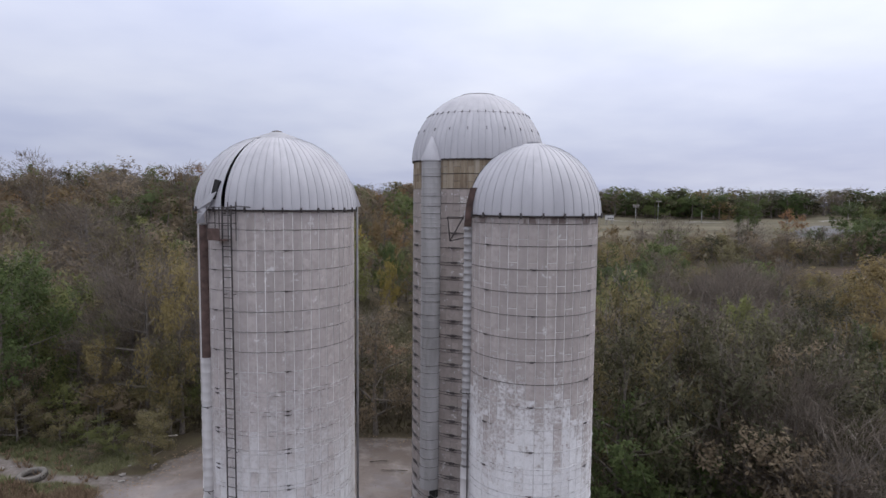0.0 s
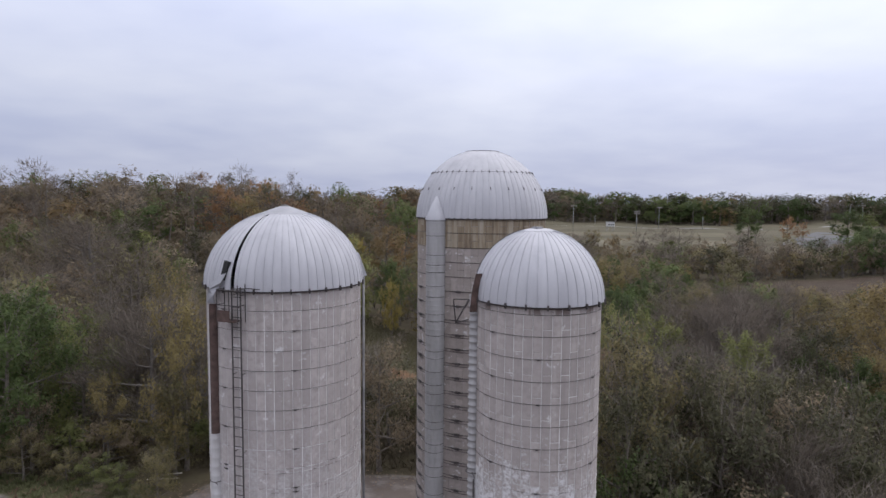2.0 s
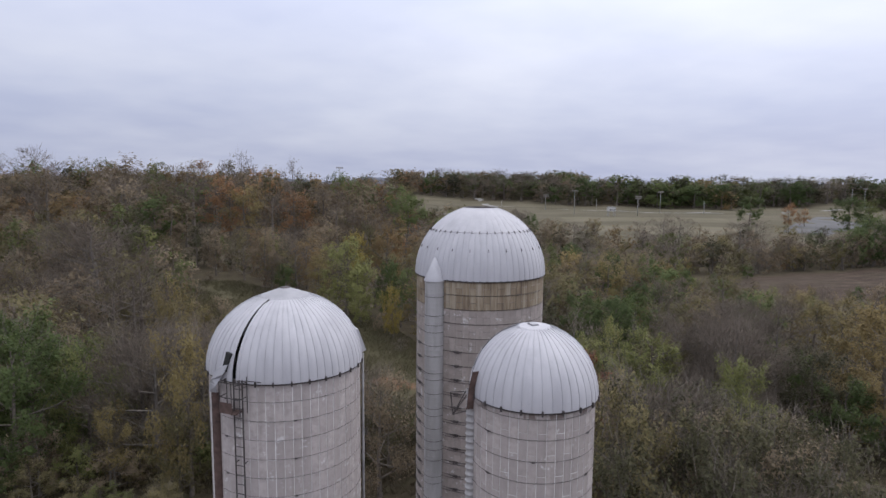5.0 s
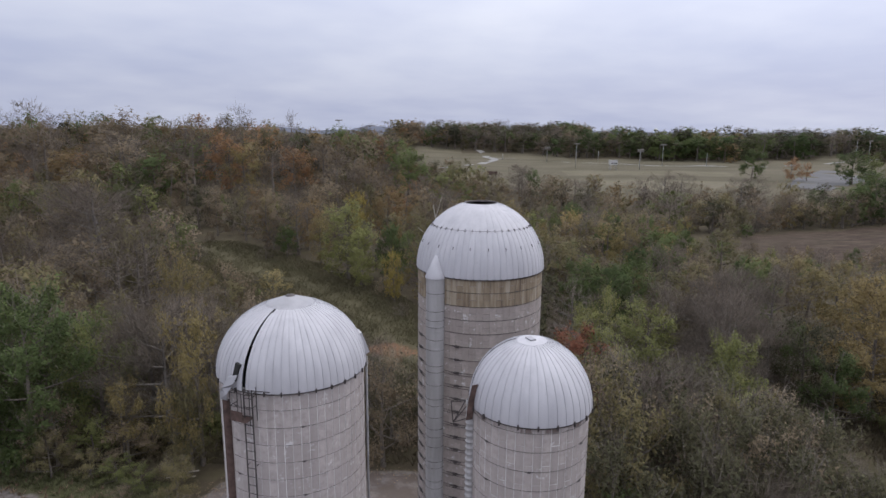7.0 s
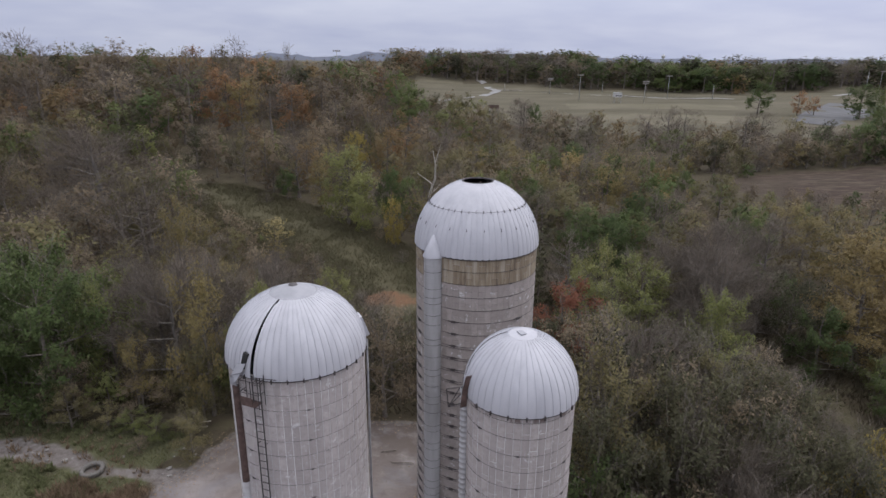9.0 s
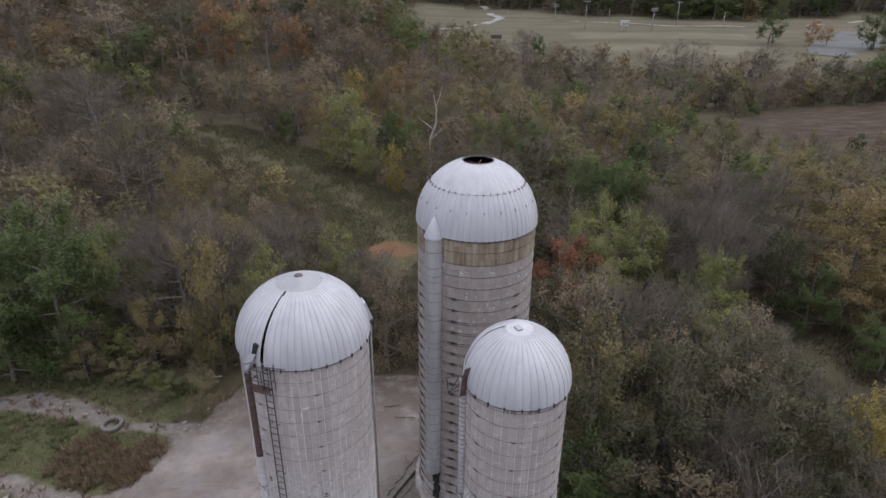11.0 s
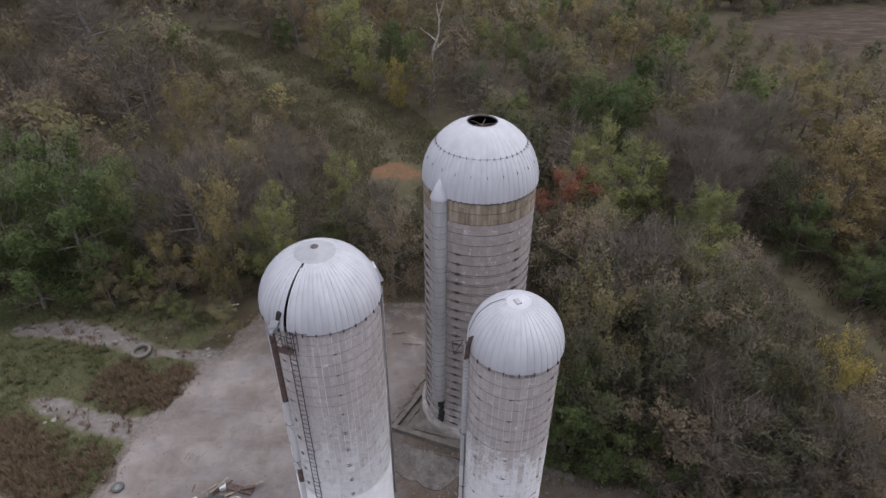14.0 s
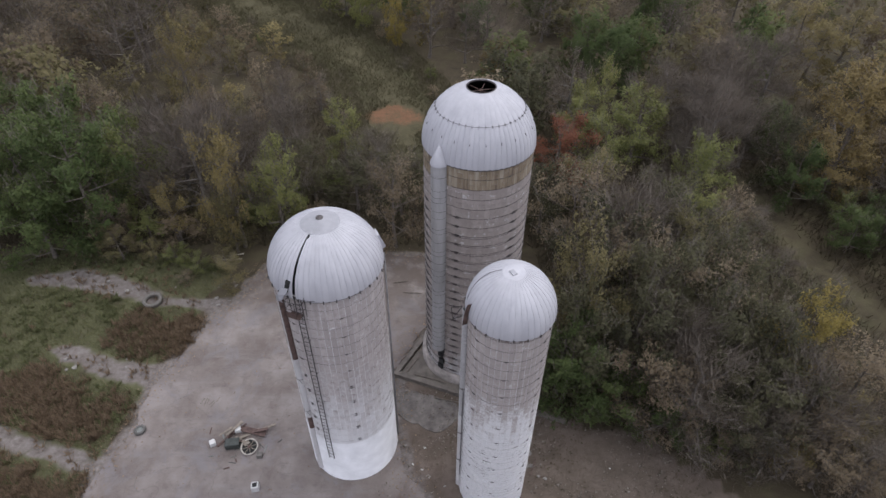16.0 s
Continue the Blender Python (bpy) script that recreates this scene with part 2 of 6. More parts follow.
def yard_material():
    m = Mat("worn_concrete_yard", 0.92, 0, 0.25)
    c = m.ramp(m.noise(0.28, 6, 0.6), (0.34, (0.145, 0.122, 0.108)), (0.5, (0.20, 0.175, 0.158)), (0.64, (0.265, 0.24, 0.222)))
    c = m.mix(m.math("MULTIPLY", m.step(m.noise(1.3, 6, 0.7), 0.5, 0.72), 0.5), c, (0.125, 0.108, 0.096))
    c = m.mix(m.math("MULTIPLY", m.step(m.noise(11, 4, 0.7), 0.55, 0.8), 0.45), c, (0.29, 0.275, 0.262))
    streaks = m.noise(0.5, 4, 0.6, (0.25, 1.6, 1))
    c = m.mix(m.math("MULTIPLY", m.step(streaks, 0.52, 0.75), 0.35), c, (0.28, 0.265, 0.255))
    c = m.mix(m.math("MULTIPLY", m.step(m.noise(0.55, 5, 0.75, dist=1.2), 0.55, 0.70), 0.45), c, (0.135, 0.105, 0.088))
    v = m.n.new("ShaderNodeTexVoronoi")
    v.feature = "DISTANCE_TO_EDGE"
    v.inputs["Scale"].default_value = 0.22
    warp = m.n.new("ShaderNodeVectorMath")
    warp.operation = "ADD"
    m.l.new(m.pos, warp.inputs[0])
    nz = m.n.new("ShaderNodeTexNoise")
    nz.inputs["Scale"].default_value = 0.9
    m.l.new(m.pos, nz.inputs["Vector"])
    m.l.new(nz.outputs["Color"], warp.inputs[1])
    m.l.new(warp.outputs[0], v.inputs["Vector"])
    crack = m.math("SUBTRACT", 1.0, m.step(v.outputs["Distance"], 0.0, 0.006))
    c = m.mix(m.math("MULTIPLY", crack, 0.28), c, (0.09, 0.078, 0.07))
    c = m.mix(m.math("MULTIPLY", m.step(m.noise(0.42, 5, 0.7, dist=0.8), 0.5, 0.66), 0.55), c, (0.205, 0.198, 0.205))
    c = m.mix(m.math("MULTIPLY", m.step(m.noise(2.4, 5, 0.7, (0.4, 1.4, 1), 0.6), 0.56, 0.7), 0.4), c, (0.13, 0.112, 0.106))
    soil = m.math("MULTIPLY", m.step(m.axis(1), 28.0, 36.5), m.step(m.noise(0.7, 5, 0.65), 0.28, 0.54))
    c = m.mix(m.math("MULTIPLY", soil, 0.85), c, (0.105, 0.085, 0.070))
    c = m.mix(1.0, c, (0.835, 0.812, 0.835), "MULTIPLY")
    m.bump(m.noise(6, 6, 0.7), 0.4, 0.03)
    return m.col(c)


def ground_material():
    """One sheet of ground: leaf litter, with dirt, dry and green grass, fields, plough and road where the attributes say."""
    m = Mat("ground_cover", 0.97, 0, 0.1)
    big, mid, small = m.noise(0.06, 4, 0.6), m.noise(0.5, 5, 0.65), m.noise(4.5, 5, 0.7)
    c = m.ramp(mid, (0.3, (0.041, 0.034, 0.023)), (0.5, (0.066, 0.053, 0.036)), (0.72, (0.083, 0.074, 0.043)))
    dirt = m.ramp(mid, (0.3, (0.088, 0.069, 0.057)), (0.7, (0.165, 0.132, 0.113)))
    dirt = m.mix(m.math("MULTIPLY", m.step(m.noise(1.7, 6, 0.75), 0.48, 0.62), 0.7), dirt, (0.100, 0.078, 0.064))
    dirt = m.mix(m.math("MULTIPLY", m.step(small, 0.58, 0.72), 0.4), dirt, (0.18, 0.15, 0.128))
    dry = m.ramp(m.noise(0.9, 6, 0.7), (0.3, (0.055, 0.050, 0.029)), (0.7, (0.099, 0.087, 0.053)))
    green = m.ramp(m.noise(0.7, 6, 0.7), (0.28, (0.074, 0.062, 0.043)), (0.48, (0.078, 0.078, 0.042)), (0.72, (0.116, 0.114, 0.066)))
    a, b = m.attr("cover"), m.attr("cover_far")
    edge = m.math("MULTIPLY", m.math("SUBTRACT", mid, 0.5), 0.9)
    for src, colour in ((a[2], green), (a[1], dry), (a[0], dirt)):
        c = m.mix(m.step(m.math("ADD", src, edge), 0.3, 0.7), c, colour)
    gravel = m.ramp(m.noise(2.2, 6, 0.7), (0.3, (0.094, 0.078, 0.070)), (0.5, (0.155, 0.135, 0.127)), (0.7, (0.215, 0.196, 0.188)))
    strip = m.attr("cover_strip")
    c = m.mix(m.step(m.math("ADD", strip[0], m.math("MULTIPLY", edge, 1.1)), 0.35, 0.65), c, gravel)
    field = m.ramp(m.noise(0.05, 5, 0.6, (0.35, 1.3, 1)), (0.35, (0.080, 0.072, 0.047)), (0.65, (0.122, 0.106, 0.076)))
    c = m.mix(m.step(m.math("ADD", b[0], m.math("MULTIPLY", edge, 0.4)), 0.35, 0.65), c, field)
    mown = m.ramp(m.noise(0.06, 5, 0.6, (0.35, 1.3, 1)), (0.35, (0.116, 0.103, 0.069)), (0.65, (0.152, 0.134, 0.098)))
    c = m.mix(m.step(m.math("ADD", strip[1], m.math("MULTIPLY", edge, 0.3)), 0.35, 0.65), c, mown)
    plough = m.ramp(m.noise(0.5, 6, 0.75, (0.35, 1.3, 1)), (0.32, (0.026, 0.019, 0.015)), (0.5, (0.056, 0.040, 0.031)), (0.68, (0.104, 0.080, 0.062)))
    c = m.mix(m.step(m.math("ADD", b[1], m.math("MULTIPLY", edge, 0.4)), 0.35, 0.65), c, plough)
    clay = m.ramp(m.noise(1.4, 6, 0.7), (0.3, (0.125, 0.064, 0.038)), (0.7, (0.205, 0.108, 0.064)))
    c = m.mix(m.step(m.math("ADD", b[2], m.math("MULTIPLY", m.math("ADD", edge, m.math("SUBTRACT", small, 0.5)), 1.3)), 0.35, 0.85), c, clay)
    c = m.mix(m.math("MULTIPLY", m.step(big, 0.4, 0.65), 0.25), c, (0.07, 0.062, 0.04))
    m.bump(m.math("ADD", mid, m.math("MULTIPLY", small, 0.4)), 0.8, 0.15)
    return m.col(c)


def leaf_material(name, a, b, c):
    """Leaves from a to c in hue: by the tree, by the leaf, and in patches of the wood."""
    m = Mat(name, 0.75, 0, 0.15)
    wood = m.noise(0.09, 2, 0.5)
    tone = m.attr("tone")
    tree = m.math("FRACT", m.math("ADD", m.rnd(), tone[0]))
    # in the joined woods the tree tells more than the leaf
    t = m.math("MULTIPLY", tree, m.math("MULTIPLY_ADD", tone[1], 0.26, 0.38))
    t = m.math("ADD", t, m.math("MULTIPLY", m.island(), m.math("MULTIPLY_ADD", tone[1], -0.34, 0.46)))
    t = m.math("ADD", t, m.math("MULTIPLY", wood, 0.22))
    spray = m.noise(3.4, 4, 0.7)
    t = m.math("ADD", t, m.math("MULTIPLY", m.math("SUBTRACT", spray, 0.5), m.math("MULTIPLY_ADD", tone[1], -0.2, 0.45)))
    m.bump(spray, 0.35, 0.2)
    col = m.ramp(t, (0.15, a), (0.55, b), (0.95, c))
    m.col(col)
    tr = m.n.new("ShaderNodeBsdfTranslucent")
    m.l.new(col, tr.inputs["Color"])
    mx = m.n.new("ShaderNodeMixShader")
    mx.inputs[0].default_value = 0.42
    m.l.new(m.b.outputs[0], mx.inputs[1])
    m.l.new(tr.outputs[0], mx.inputs[2])
    out = m.n["Material Output"]
    m.l.new(mx.outputs[0], out.inputs[0])
    return m.m


LEAF = {
    "green": leaf_material("green_leaves", (0.087, 0.101, 0.041), (0.147, 0.161, 0.061), (0.230, 0.230, 0.095)),
    "olive": leaf_material("olive_leaves", (0.099, 0.090, 0.047), (0.164, 0.143, 0.073), (0.246, 0.208, 0.107)),
    "yellow": leaf_material("yellowing_leaves", (0.138, 0.114, 0.053), (0.210, 0.170, 0.077), (0.297, 0.243, 0.117)),
    "tan": leaf_material("tan_leaves", (0.125, 0.100, 0.068), (0.191, 0.149, 0.102), (0.266, 0.214, 0.149)),
    "rust": leaf_material("rust_leaves", (0.187, 0.111, 0.064), (0.277, 0.160, 0.085), (0.367, 0.220, 0.119)),
    "gold": leaf_material("golden_leaves", (0.195, 0.156, 0.053), (0.293, 0.233, 0.072), (0.404, 0.319, 0.110)),
    "red": leaf_material("red_leaves", (0.124, 0.059, 0.040), (0.197, 0.081, 0.052), (0.266, 0.124, 0.074)),
    "lime": leaf_material("light_green_leaves", (0.144, 0.155, 0.062), (0.215, 0.221, 0.085), (0.312, 0.298, 0.130)),
    "bronze": leaf_material("bronze_leaves", (0.123, 0.085, 0.046), (0.188, 0.133, 0.067), (0.262, 0.188, 0.096)),
    "amber": leaf_material("amber_leaves", (0.147, 0.113, 0.058), (0.226, 0.173, 0.081), (0.348, 0.269, 0.121)),
    "twig": leaf_material("bare_twigs", (0.115, 0.094, 0.078), (0.172, 0.143, 0.120), (0.230, 0.194, 0.166)),
    "drab": leaf_material("drab_leaves", (0.041, 0.041, 0.024), (0.078, 0.075, 0.043), (0.149, 0.138, 0.081)),
    "dark": leaf_material("dark_evergreen_leaves", (0.059, 0.084, 0.032), (0.096, 0.124, 0.047), (0.162, 0.187, 0.073)),
}
M_GROUND, M_YARD = ground_material(), yard_material()
M_GRASS = leaf_material("grass_blades", (0.088, 0.096, 0.048), (0.142, 0.150, 0.072), (0.225, 0.212, 0.122))
M_UNDER = leaf_material("undergrowth", (0.050, 0.042, 0.028), (0.082, 0.068, 0.045), (0.128, 0.106, 0.071))
M_WEED = leaf_material("dead_weeds", (0.103, 0.074, 0.050), (0.185, 0.134, 0.091), (0.310, 0.231, 0.162))


# ---- mesh helpers ----
class Shape:
    """Vertices and faces gathered into one mesh."""

    def __init__(self):
        self.v, self.f = [], []

    def add(self, verts, faces):
        k = len(self.v)
        self.v.extend(tuple(p) for p in verts)
        self.f.extend(tuple(i + k for i in face) for face in faces)

    def box(self, cx, cy, cz, sx, sy, sz, m=None):
        pts = [Vector((cx + x * sx / 2, cy + y * sy / 2, cz + z * sz / 2)) for z in (-1, 1) for y in (-1, 1) for x in (-1, 1)]
        if m is not None:
            pts = [m @ p for p in pts]
        self.add(pts, [(0, 2, 3, 1), (4, 5, 7, 6), (0, 1, 5, 4), (2, 6, 7, 3), (0, 4, 6, 2), (1, 3, 7, 5)])

    def tube(self, pts, radii, sides=6, closed=True):
        pts = [Vector(p) for p in pts]
        n, verts, faces = len(pts), [], []
        for i, p in enumerate(pts):
            d = (pts[min(i + 1, n - 1)] - pts[max(i - 1, 0)]).normalized()
            a = d.orthogonal().normalized() if abs(d.z) > 0.95 else d.cross(Vector((0, 0, 1))).normalized()
            b = d.cross(a)
            for s in range(sides):
                w = 2 * math.pi * s / sides
                verts.append(p + (a * math.cos(w) + b * math.sin(w)) * radii[i])
        for i in range(n - 1):
            for s in range(sides if sides > 2 else 1):
                t = (s + 1) % sides
                faces.append((i * sides + s, i * sides + t, (i + 1) * sides + t, (i + 1) * sides + s))
        if closed:
            faces += [tuple(range(sides))[::-1], tuple((n - 1) * sides + s for s in range(sides))]
        self.add(verts, faces)

    def lathe(self, profile, sides=48, a0=0.0, a1=2 * math.pi, centre=(0, 0)):
        full = abs(a1 - a0 - 2 * math.pi) < 1e-6
        cols = sides if full else sides + 1
        verts, faces, n = [], [], len(profile)
        for i in range(cols):
            w = a0 + (a1 - a0) * i / sides
            verts += [(centre[0] + r * math.cos(w), centre[1] + r * math.sin(w), z) for r, z in profile]
        for i in range(sides):
            j = (i + 1) % cols
            faces += [(i * n + k, j * n + k, j * n + k + 1, i * n + k + 1) for k in range(n - 1)]
        self.add(verts, faces)

    def mesh(self, name, material, smooth=False):
        me = bpy.data.meshes.new(name)
        me.from_pydata(self.v, [], self.f)
        if material:
            me.materials.append(material)
        if smooth:
            me.polygons.foreach_set("use_smooth", [True] * len(me.polygons))
        me.update()
        return me


def part(name, shape, material, parent=None, label="", smooth=False, m=None):
    """Links a shape, or a mesh that is shared, as one object under a thing or under a part."""
    me = shape if isinstance(shape, bpy.types.Mesh) else shape.mesh(name, material, smooth)
    ob = new(name, me)
    if parent is not None:
        ob.parent = parent
    if m is not None:
        ob.matrix_basis = m
    return tagged(ob, label=label)


def thing(name, label, category, group="", kind="", at=None):
    ob = new(name)
    ob.empty_display_size = 0.3
    if at is not None:
        ob.matrix_basis = at
    return tagged(ob, label, category, group, kind)


def smooth01(v, lo, hi):
    t = np.clip((np.asarray(v, float) - lo) / (hi - lo), 0, 1)
    return t * t * (3 - 2 * t)


# ---- the ground: one sheet to the horizon ----
def wave(x, y, s, k):
    return np.sin(x * s + 1.7 * k + 1.3 * np.sin(y * s * 0.7 + k)) * np.sin(y * s * 0.9 - 0.6 * k + np.sin(x * s * 0.6 + 2 * k))


def height(x, y):
    """Level round the silos, a wooded hill to one side, a field that rises slowly, and high ground behind it."""
    x, y = np.asarray(x, float), np.asarray(y, float)
    u = x / (np.abs(y) + 20)
    left = smooth01(-u, -0.02, 0.36)
    h = 4.5 * smooth01(y, 110, 380) + 9.5 * left * smooth01(y, 48, 230) + 7.0 * smooth01(y, 370, 520)
    far = smooth01(np.hypot(x, y), 600, 1400)
    h = h * (1 - far) + far * -6.0
    rough = smooth01(np.hypot(x + 6, y - 22), 22, 60)
    return h + rough * (0.35 * wave(x, y, 0.09, 1.0) + 0.18 * wave(x, y, 0.23, 2.0))


def inside(px, py, poly):
    """Which of the points lie within a polygon."""
    px, py = np.asarray(px, float), np.asarray(py, float)
    res = np.zeros(px.shape, bool)
    n = len(poly)
    for i in range(n):
        (x0, y0), (x1, y1) = poly[i], poly[(i + 1) % n]
        if y0 == y1:
            continue
        hit = ((y0 > py) != (y1 > py)) & (px < (x1 - x0) * (py - y0) / (y1 - y0) + x0)
        res ^= hit
    return res


def near_line(px, py, line):
    """Distance to a line of points (x, y, half width), counted in half widths."""
    px, py = np.asarray(px, float), np.asarray(py, float)
    best = np.full(px.shape, 1e9)
    for (x0, y0, r0), (x1, y1, r1) in zip(line, line[1:]):
        dx, dy = x1 - x0, y1 - y0
        t = np.clip(((px - x0) * dx + (py - y0) * dy) / (dx * dx + dy * dy), 0, 1)
        d = np.hypot(px - x0 - t * dx, py - y0 - t * dy) / (r0 + t * (r1 - r0))
        best = np.minimum(best, d)
    return best


YARD = [(-15.5, 34.2), (-14.2, 36.2), (-9, 37.8), (-2, 37.3), (2.0, 36.0), (3.2, 31.5), (-1.6, 29.6), (-3.5, 25.6), (-3.2, 21.5),
        (-2.4, 18.2), (0.6, 14.6), (3.5, 9), (5, -8), (-22, -8), (-21.5, 8), (-20.6, 17.6), (-19.5, 21.0), (-19.5, 23.7), (-18.9, 25.6),
        (-18.0, 27.6), (-17.4, 30.0), (-16.4, 31.2), (-15.5, 32.4)]
STRIP_LINES = ([(-19, 24.8, 1.3), (-23, 25.6, 1.0), (-25.5, 26.6, 1.0), (-27.4, 27.2, 0.5)], [(-21.5, 32.0, 0.8), (-25, 33.4, 1.2), (-29, 34.4, 1.4), (-32.5, 34.2, 0.8)],
               [(-20.5, 18.4, 0.7), (-27.5, 20.2, 0.9), (-34, 21.5, 0.9)], [(-16.5, 31.5, 0.8), (-22.0, 32.3, 0.7)])
TRACK = [(-4.8, 56, 2.4), (-4.8, 62, 2.4), (-8.2, 71, 2.2), (-15.8, 81, 2.8), (-26, 90, 3.0), (-42, 105, 2.0), (-55, 112, 2.0)]
GLADE = [(4.4, 94, 2.2), (7.6, 84, 2.2), (9.3, 74, 2.0), (14.2, 67.6, 1.8), (17.5, 63, 1.2)]
LANE = [(27.6, 52, 0.8), (29.2, 46, 1.3), (29.8, 41.5, 1.7), (30.6, 36, 2.1), (32.5, 31, 2.2), (36, 24, 2.2)]
LITTER = [(-4.2, 15), (-3.0, 26), (0, 29), (6, 23.5), (8, 21.8), (11, 21.2), (15, 18.5), (20, 14), (20, 2), (5, 2), (0.5, 14)]
GRASS_LEFT = [(-18.6, 31), (-20, 24), (-21, 16), (-24, -5), (-60, -5), (-52, 30), (-34, 38), (-24, 37.2), (-17.4, 36)]
FIELD = [(-20, 470), (-34, 330), (14, 238), (32, 214), (60, 192), (112, 180), (150, 215), (250, 330), (300, 440), (170, 372), (60, 415)]
MOWN = [(60, 311), (106, 305), (144, 292), (135, 274), (98, 282), (55, 288)]
MOWN_NEAR = [(53, 262), (128, 258), (119, 240), (90, 215), (64, 240)]
CLAY = [(-7.8, 60.6, 1.7), (-6.2, 61.6, 2.2), (-4.4, 60.8, 2.0)]
PLOUGH = [(57, 117), (62, 131), (84, 142), (120, 149), (190, 162), (190, 122), (95, 105), (72, 109)]


def build_ground():
    def lines(lo, hi, step, out):
        inner = list(np.arange(lo, hi + step / 2, step))
        d, right = step, []
        a = hi
        while a < out:
            d *= 1.13
            a += d
            right.append(a)
        d, a, left = step, lo, []
        while a > -out:
            d *= 1.13
            a -= d
            left.append(a)
        return np.array(left[::-1] + inner + right)

    xs, ys = lines(-42, 42, 0.75, 4200), lines(8, 108, 0.8, 4200)
    X, Y = np.meshgrid(xs, ys)
    Z = height(X, Y)
    nx, ny = len(xs), len(ys)
    verts = np.stack([X.ravel(), Y.ravel(), Z.ravel()], 1)
    i = np.arange(ny - 1)[:, None] * nx + np.arange(nx - 1)[None, :]
    faces = np.stack([i, i + 1, i + nx + 1, i + nx], -1).reshape(-1, 4)
    me = bpy.data.meshes.new("ground")
    me.from_pydata(verts.tolist(), [], faces.tolist())
    me.materials.append(M_GROUND)
    me.polygons.foreach_set("use_smooth", [True] * len(me.polygons))
    x, y = X.ravel(), Y.ravel()
    cover = np.zeros((len(x), 4), np.float32)
    cover[:, 3] = 1
    far = cover.copy()
    strip = far.copy()
    strip[:, 0] = np.max([1.25 - near_line(x, y, s) for s in STRIP_LINES], 0).clip(0, 0.85)
    rim = near_line(x, y, [(a, b, 1.0) for a, b in YARD + YARD[:1]])
    strip[:, 0] = np.maximum(strip[:, 0], (1.15 - rim).clip(0, 0.7) * (x < 0))
    cover[:, 0] = inside(x, y, LITTER)
    cover[:, 0] = np.maximum(cover[:, 0], (1.4 - near_line(x, y, GLADE)).clip(0, 0.42))
    cover[:, 1] = np.maximum(1.5 - near_line(x, y, TRACK), (1.4 - near_line(x, y, LANE)).clip(0, 0.5)).clip(0, 1)
    cover[:, 2] = np.maximum(inside(x, y, GRASS_LEFT), (1.5 - near_line(x, y, [(a, b, r * 1.7) for a, b, r in TRACK])).clip(0, 0.5))
    far[:, 0] = inside(x, y, FIELD)
    far[:, 0] = np.maximum(far[:, 0], np.hypot(x, y) > 900)
    strip[:, 1] = inside(x, y, MOWN) | inside(x, y, MOWN_NEAR)
    far[:, 1] = inside(x, y, PLOUGH)
    far[:, 2] = np.maximum((1.4 - near_line(x, y, CLAY)).clip(0, 0.70), (1.4 - np.hypot((x - 19) / 7, (y - 258) / 8)).clip(0, 1))
    for name, data in (("cover", cover), ("cover_far", far), ("cover_strip", strip)):
        me.attributes.new(name, "FLOAT_COLOR", "POINT").data.foreach_set("color", data.ravel())
    return tagged(new("ground", me), "uneven ground of leaf litter, dry grass, dirt and fields", "ground", kind="structure")


build_ground()


def ragged(poly, step, amp, seed):
    """The outline of a polygon, cut into short lengths and worn uneven."""
    rng, pts = random.Random(seed), []
    for (x0, y0), (x1, y1) in zip(poly, poly[1:] + poly[:1]):
        n = max(1, int(math.hypot(x1 - x0, y1 - y0) / step))
        for k in range(n):
            t = k / n
            pts.append((x0 + (x1 - x0) * t + rng.uniform(-amp, amp), y0 + (y1 - y0) * t + rng.uniform(-amp, amp)))
    return pts


def slab(poly, z0, z1):
    bm = bmesh.new()
    top = [bm.verts.new((x, y, z1)) for x, y in poly]
    low = [bm.verts.new((x, y, z0)) for x, y in poly]
    bm.faces.new(top)
    for k in range(len(poly)):
        j = (k + 1) % len(poly)
        bm.faces.new((top[k], low[k], low[j], top[j]))
    bmesh.ops.recalc_face_normals(bm, faces=bm.faces[:])
    bmesh.ops.triangulate(bm, faces=bm.faces[:1])
    me = bpy.data.meshes.new("slab")
    bm.to_mesh(me)
    bm.free()
    return me


yard_mesh = slab(ragged(YARD, 0.35, 0.17, 3), -0.25, 0.07)
yard_mesh.materials.append(M_YARD)
tagged(new("pavement", yard_mesh), "worn pale concrete yard with dusty stains and crumbling edges", "pavement", kind="structure")


# ---- silos ----
def polar(r, deg, z=0.0):
    return Vector((r * math.cos(radians(deg)), r * math.sin(radians(deg)), z))


def ring(shape, r, z, rod, sides=72, a0=0.0, a1=360.0):
    """A round bar bent to a hoop."""
    prof = [(r + rod * math.cos(w), z + rod * math.sin(w)) for w in (0, math.pi / 2, math.pi, 3 * math.pi / 2, 2 * math.pi)]
    shape.lathe(prof, sides, radians(a0), radians(a1))


def stave_mesh(name, r, half, h, depth, material):
    """One stave: a block, slightly bent, with chamfered edges and no back."""
    s = Shape()
    xs = (-half, -half * 0.93, half * 0.93, half)
    cols = []
    for k, a in enumerate(xs):
        out = r + (depth if k in (1, 2) else depth * 0.45)
        cols.append((a, out))
    verts, faces = [], []
    for a, out in cols:
        for z, o in ((0, out - depth * 0.5), (0.012, out), (h - 0.012, out), (h, out - depth * 0.5)):
            verts.append((o * math.cos(a), o * math.sin(a), z))
    for k in range(3):
        for j in range(3):
            faces.append((k * 4 + j, (k + 1) * 4 + j, (k + 1) * 4 + j + 1, k * 4 + j + 1))
    s.add(verts, faces)
    return s.mesh(name, material)


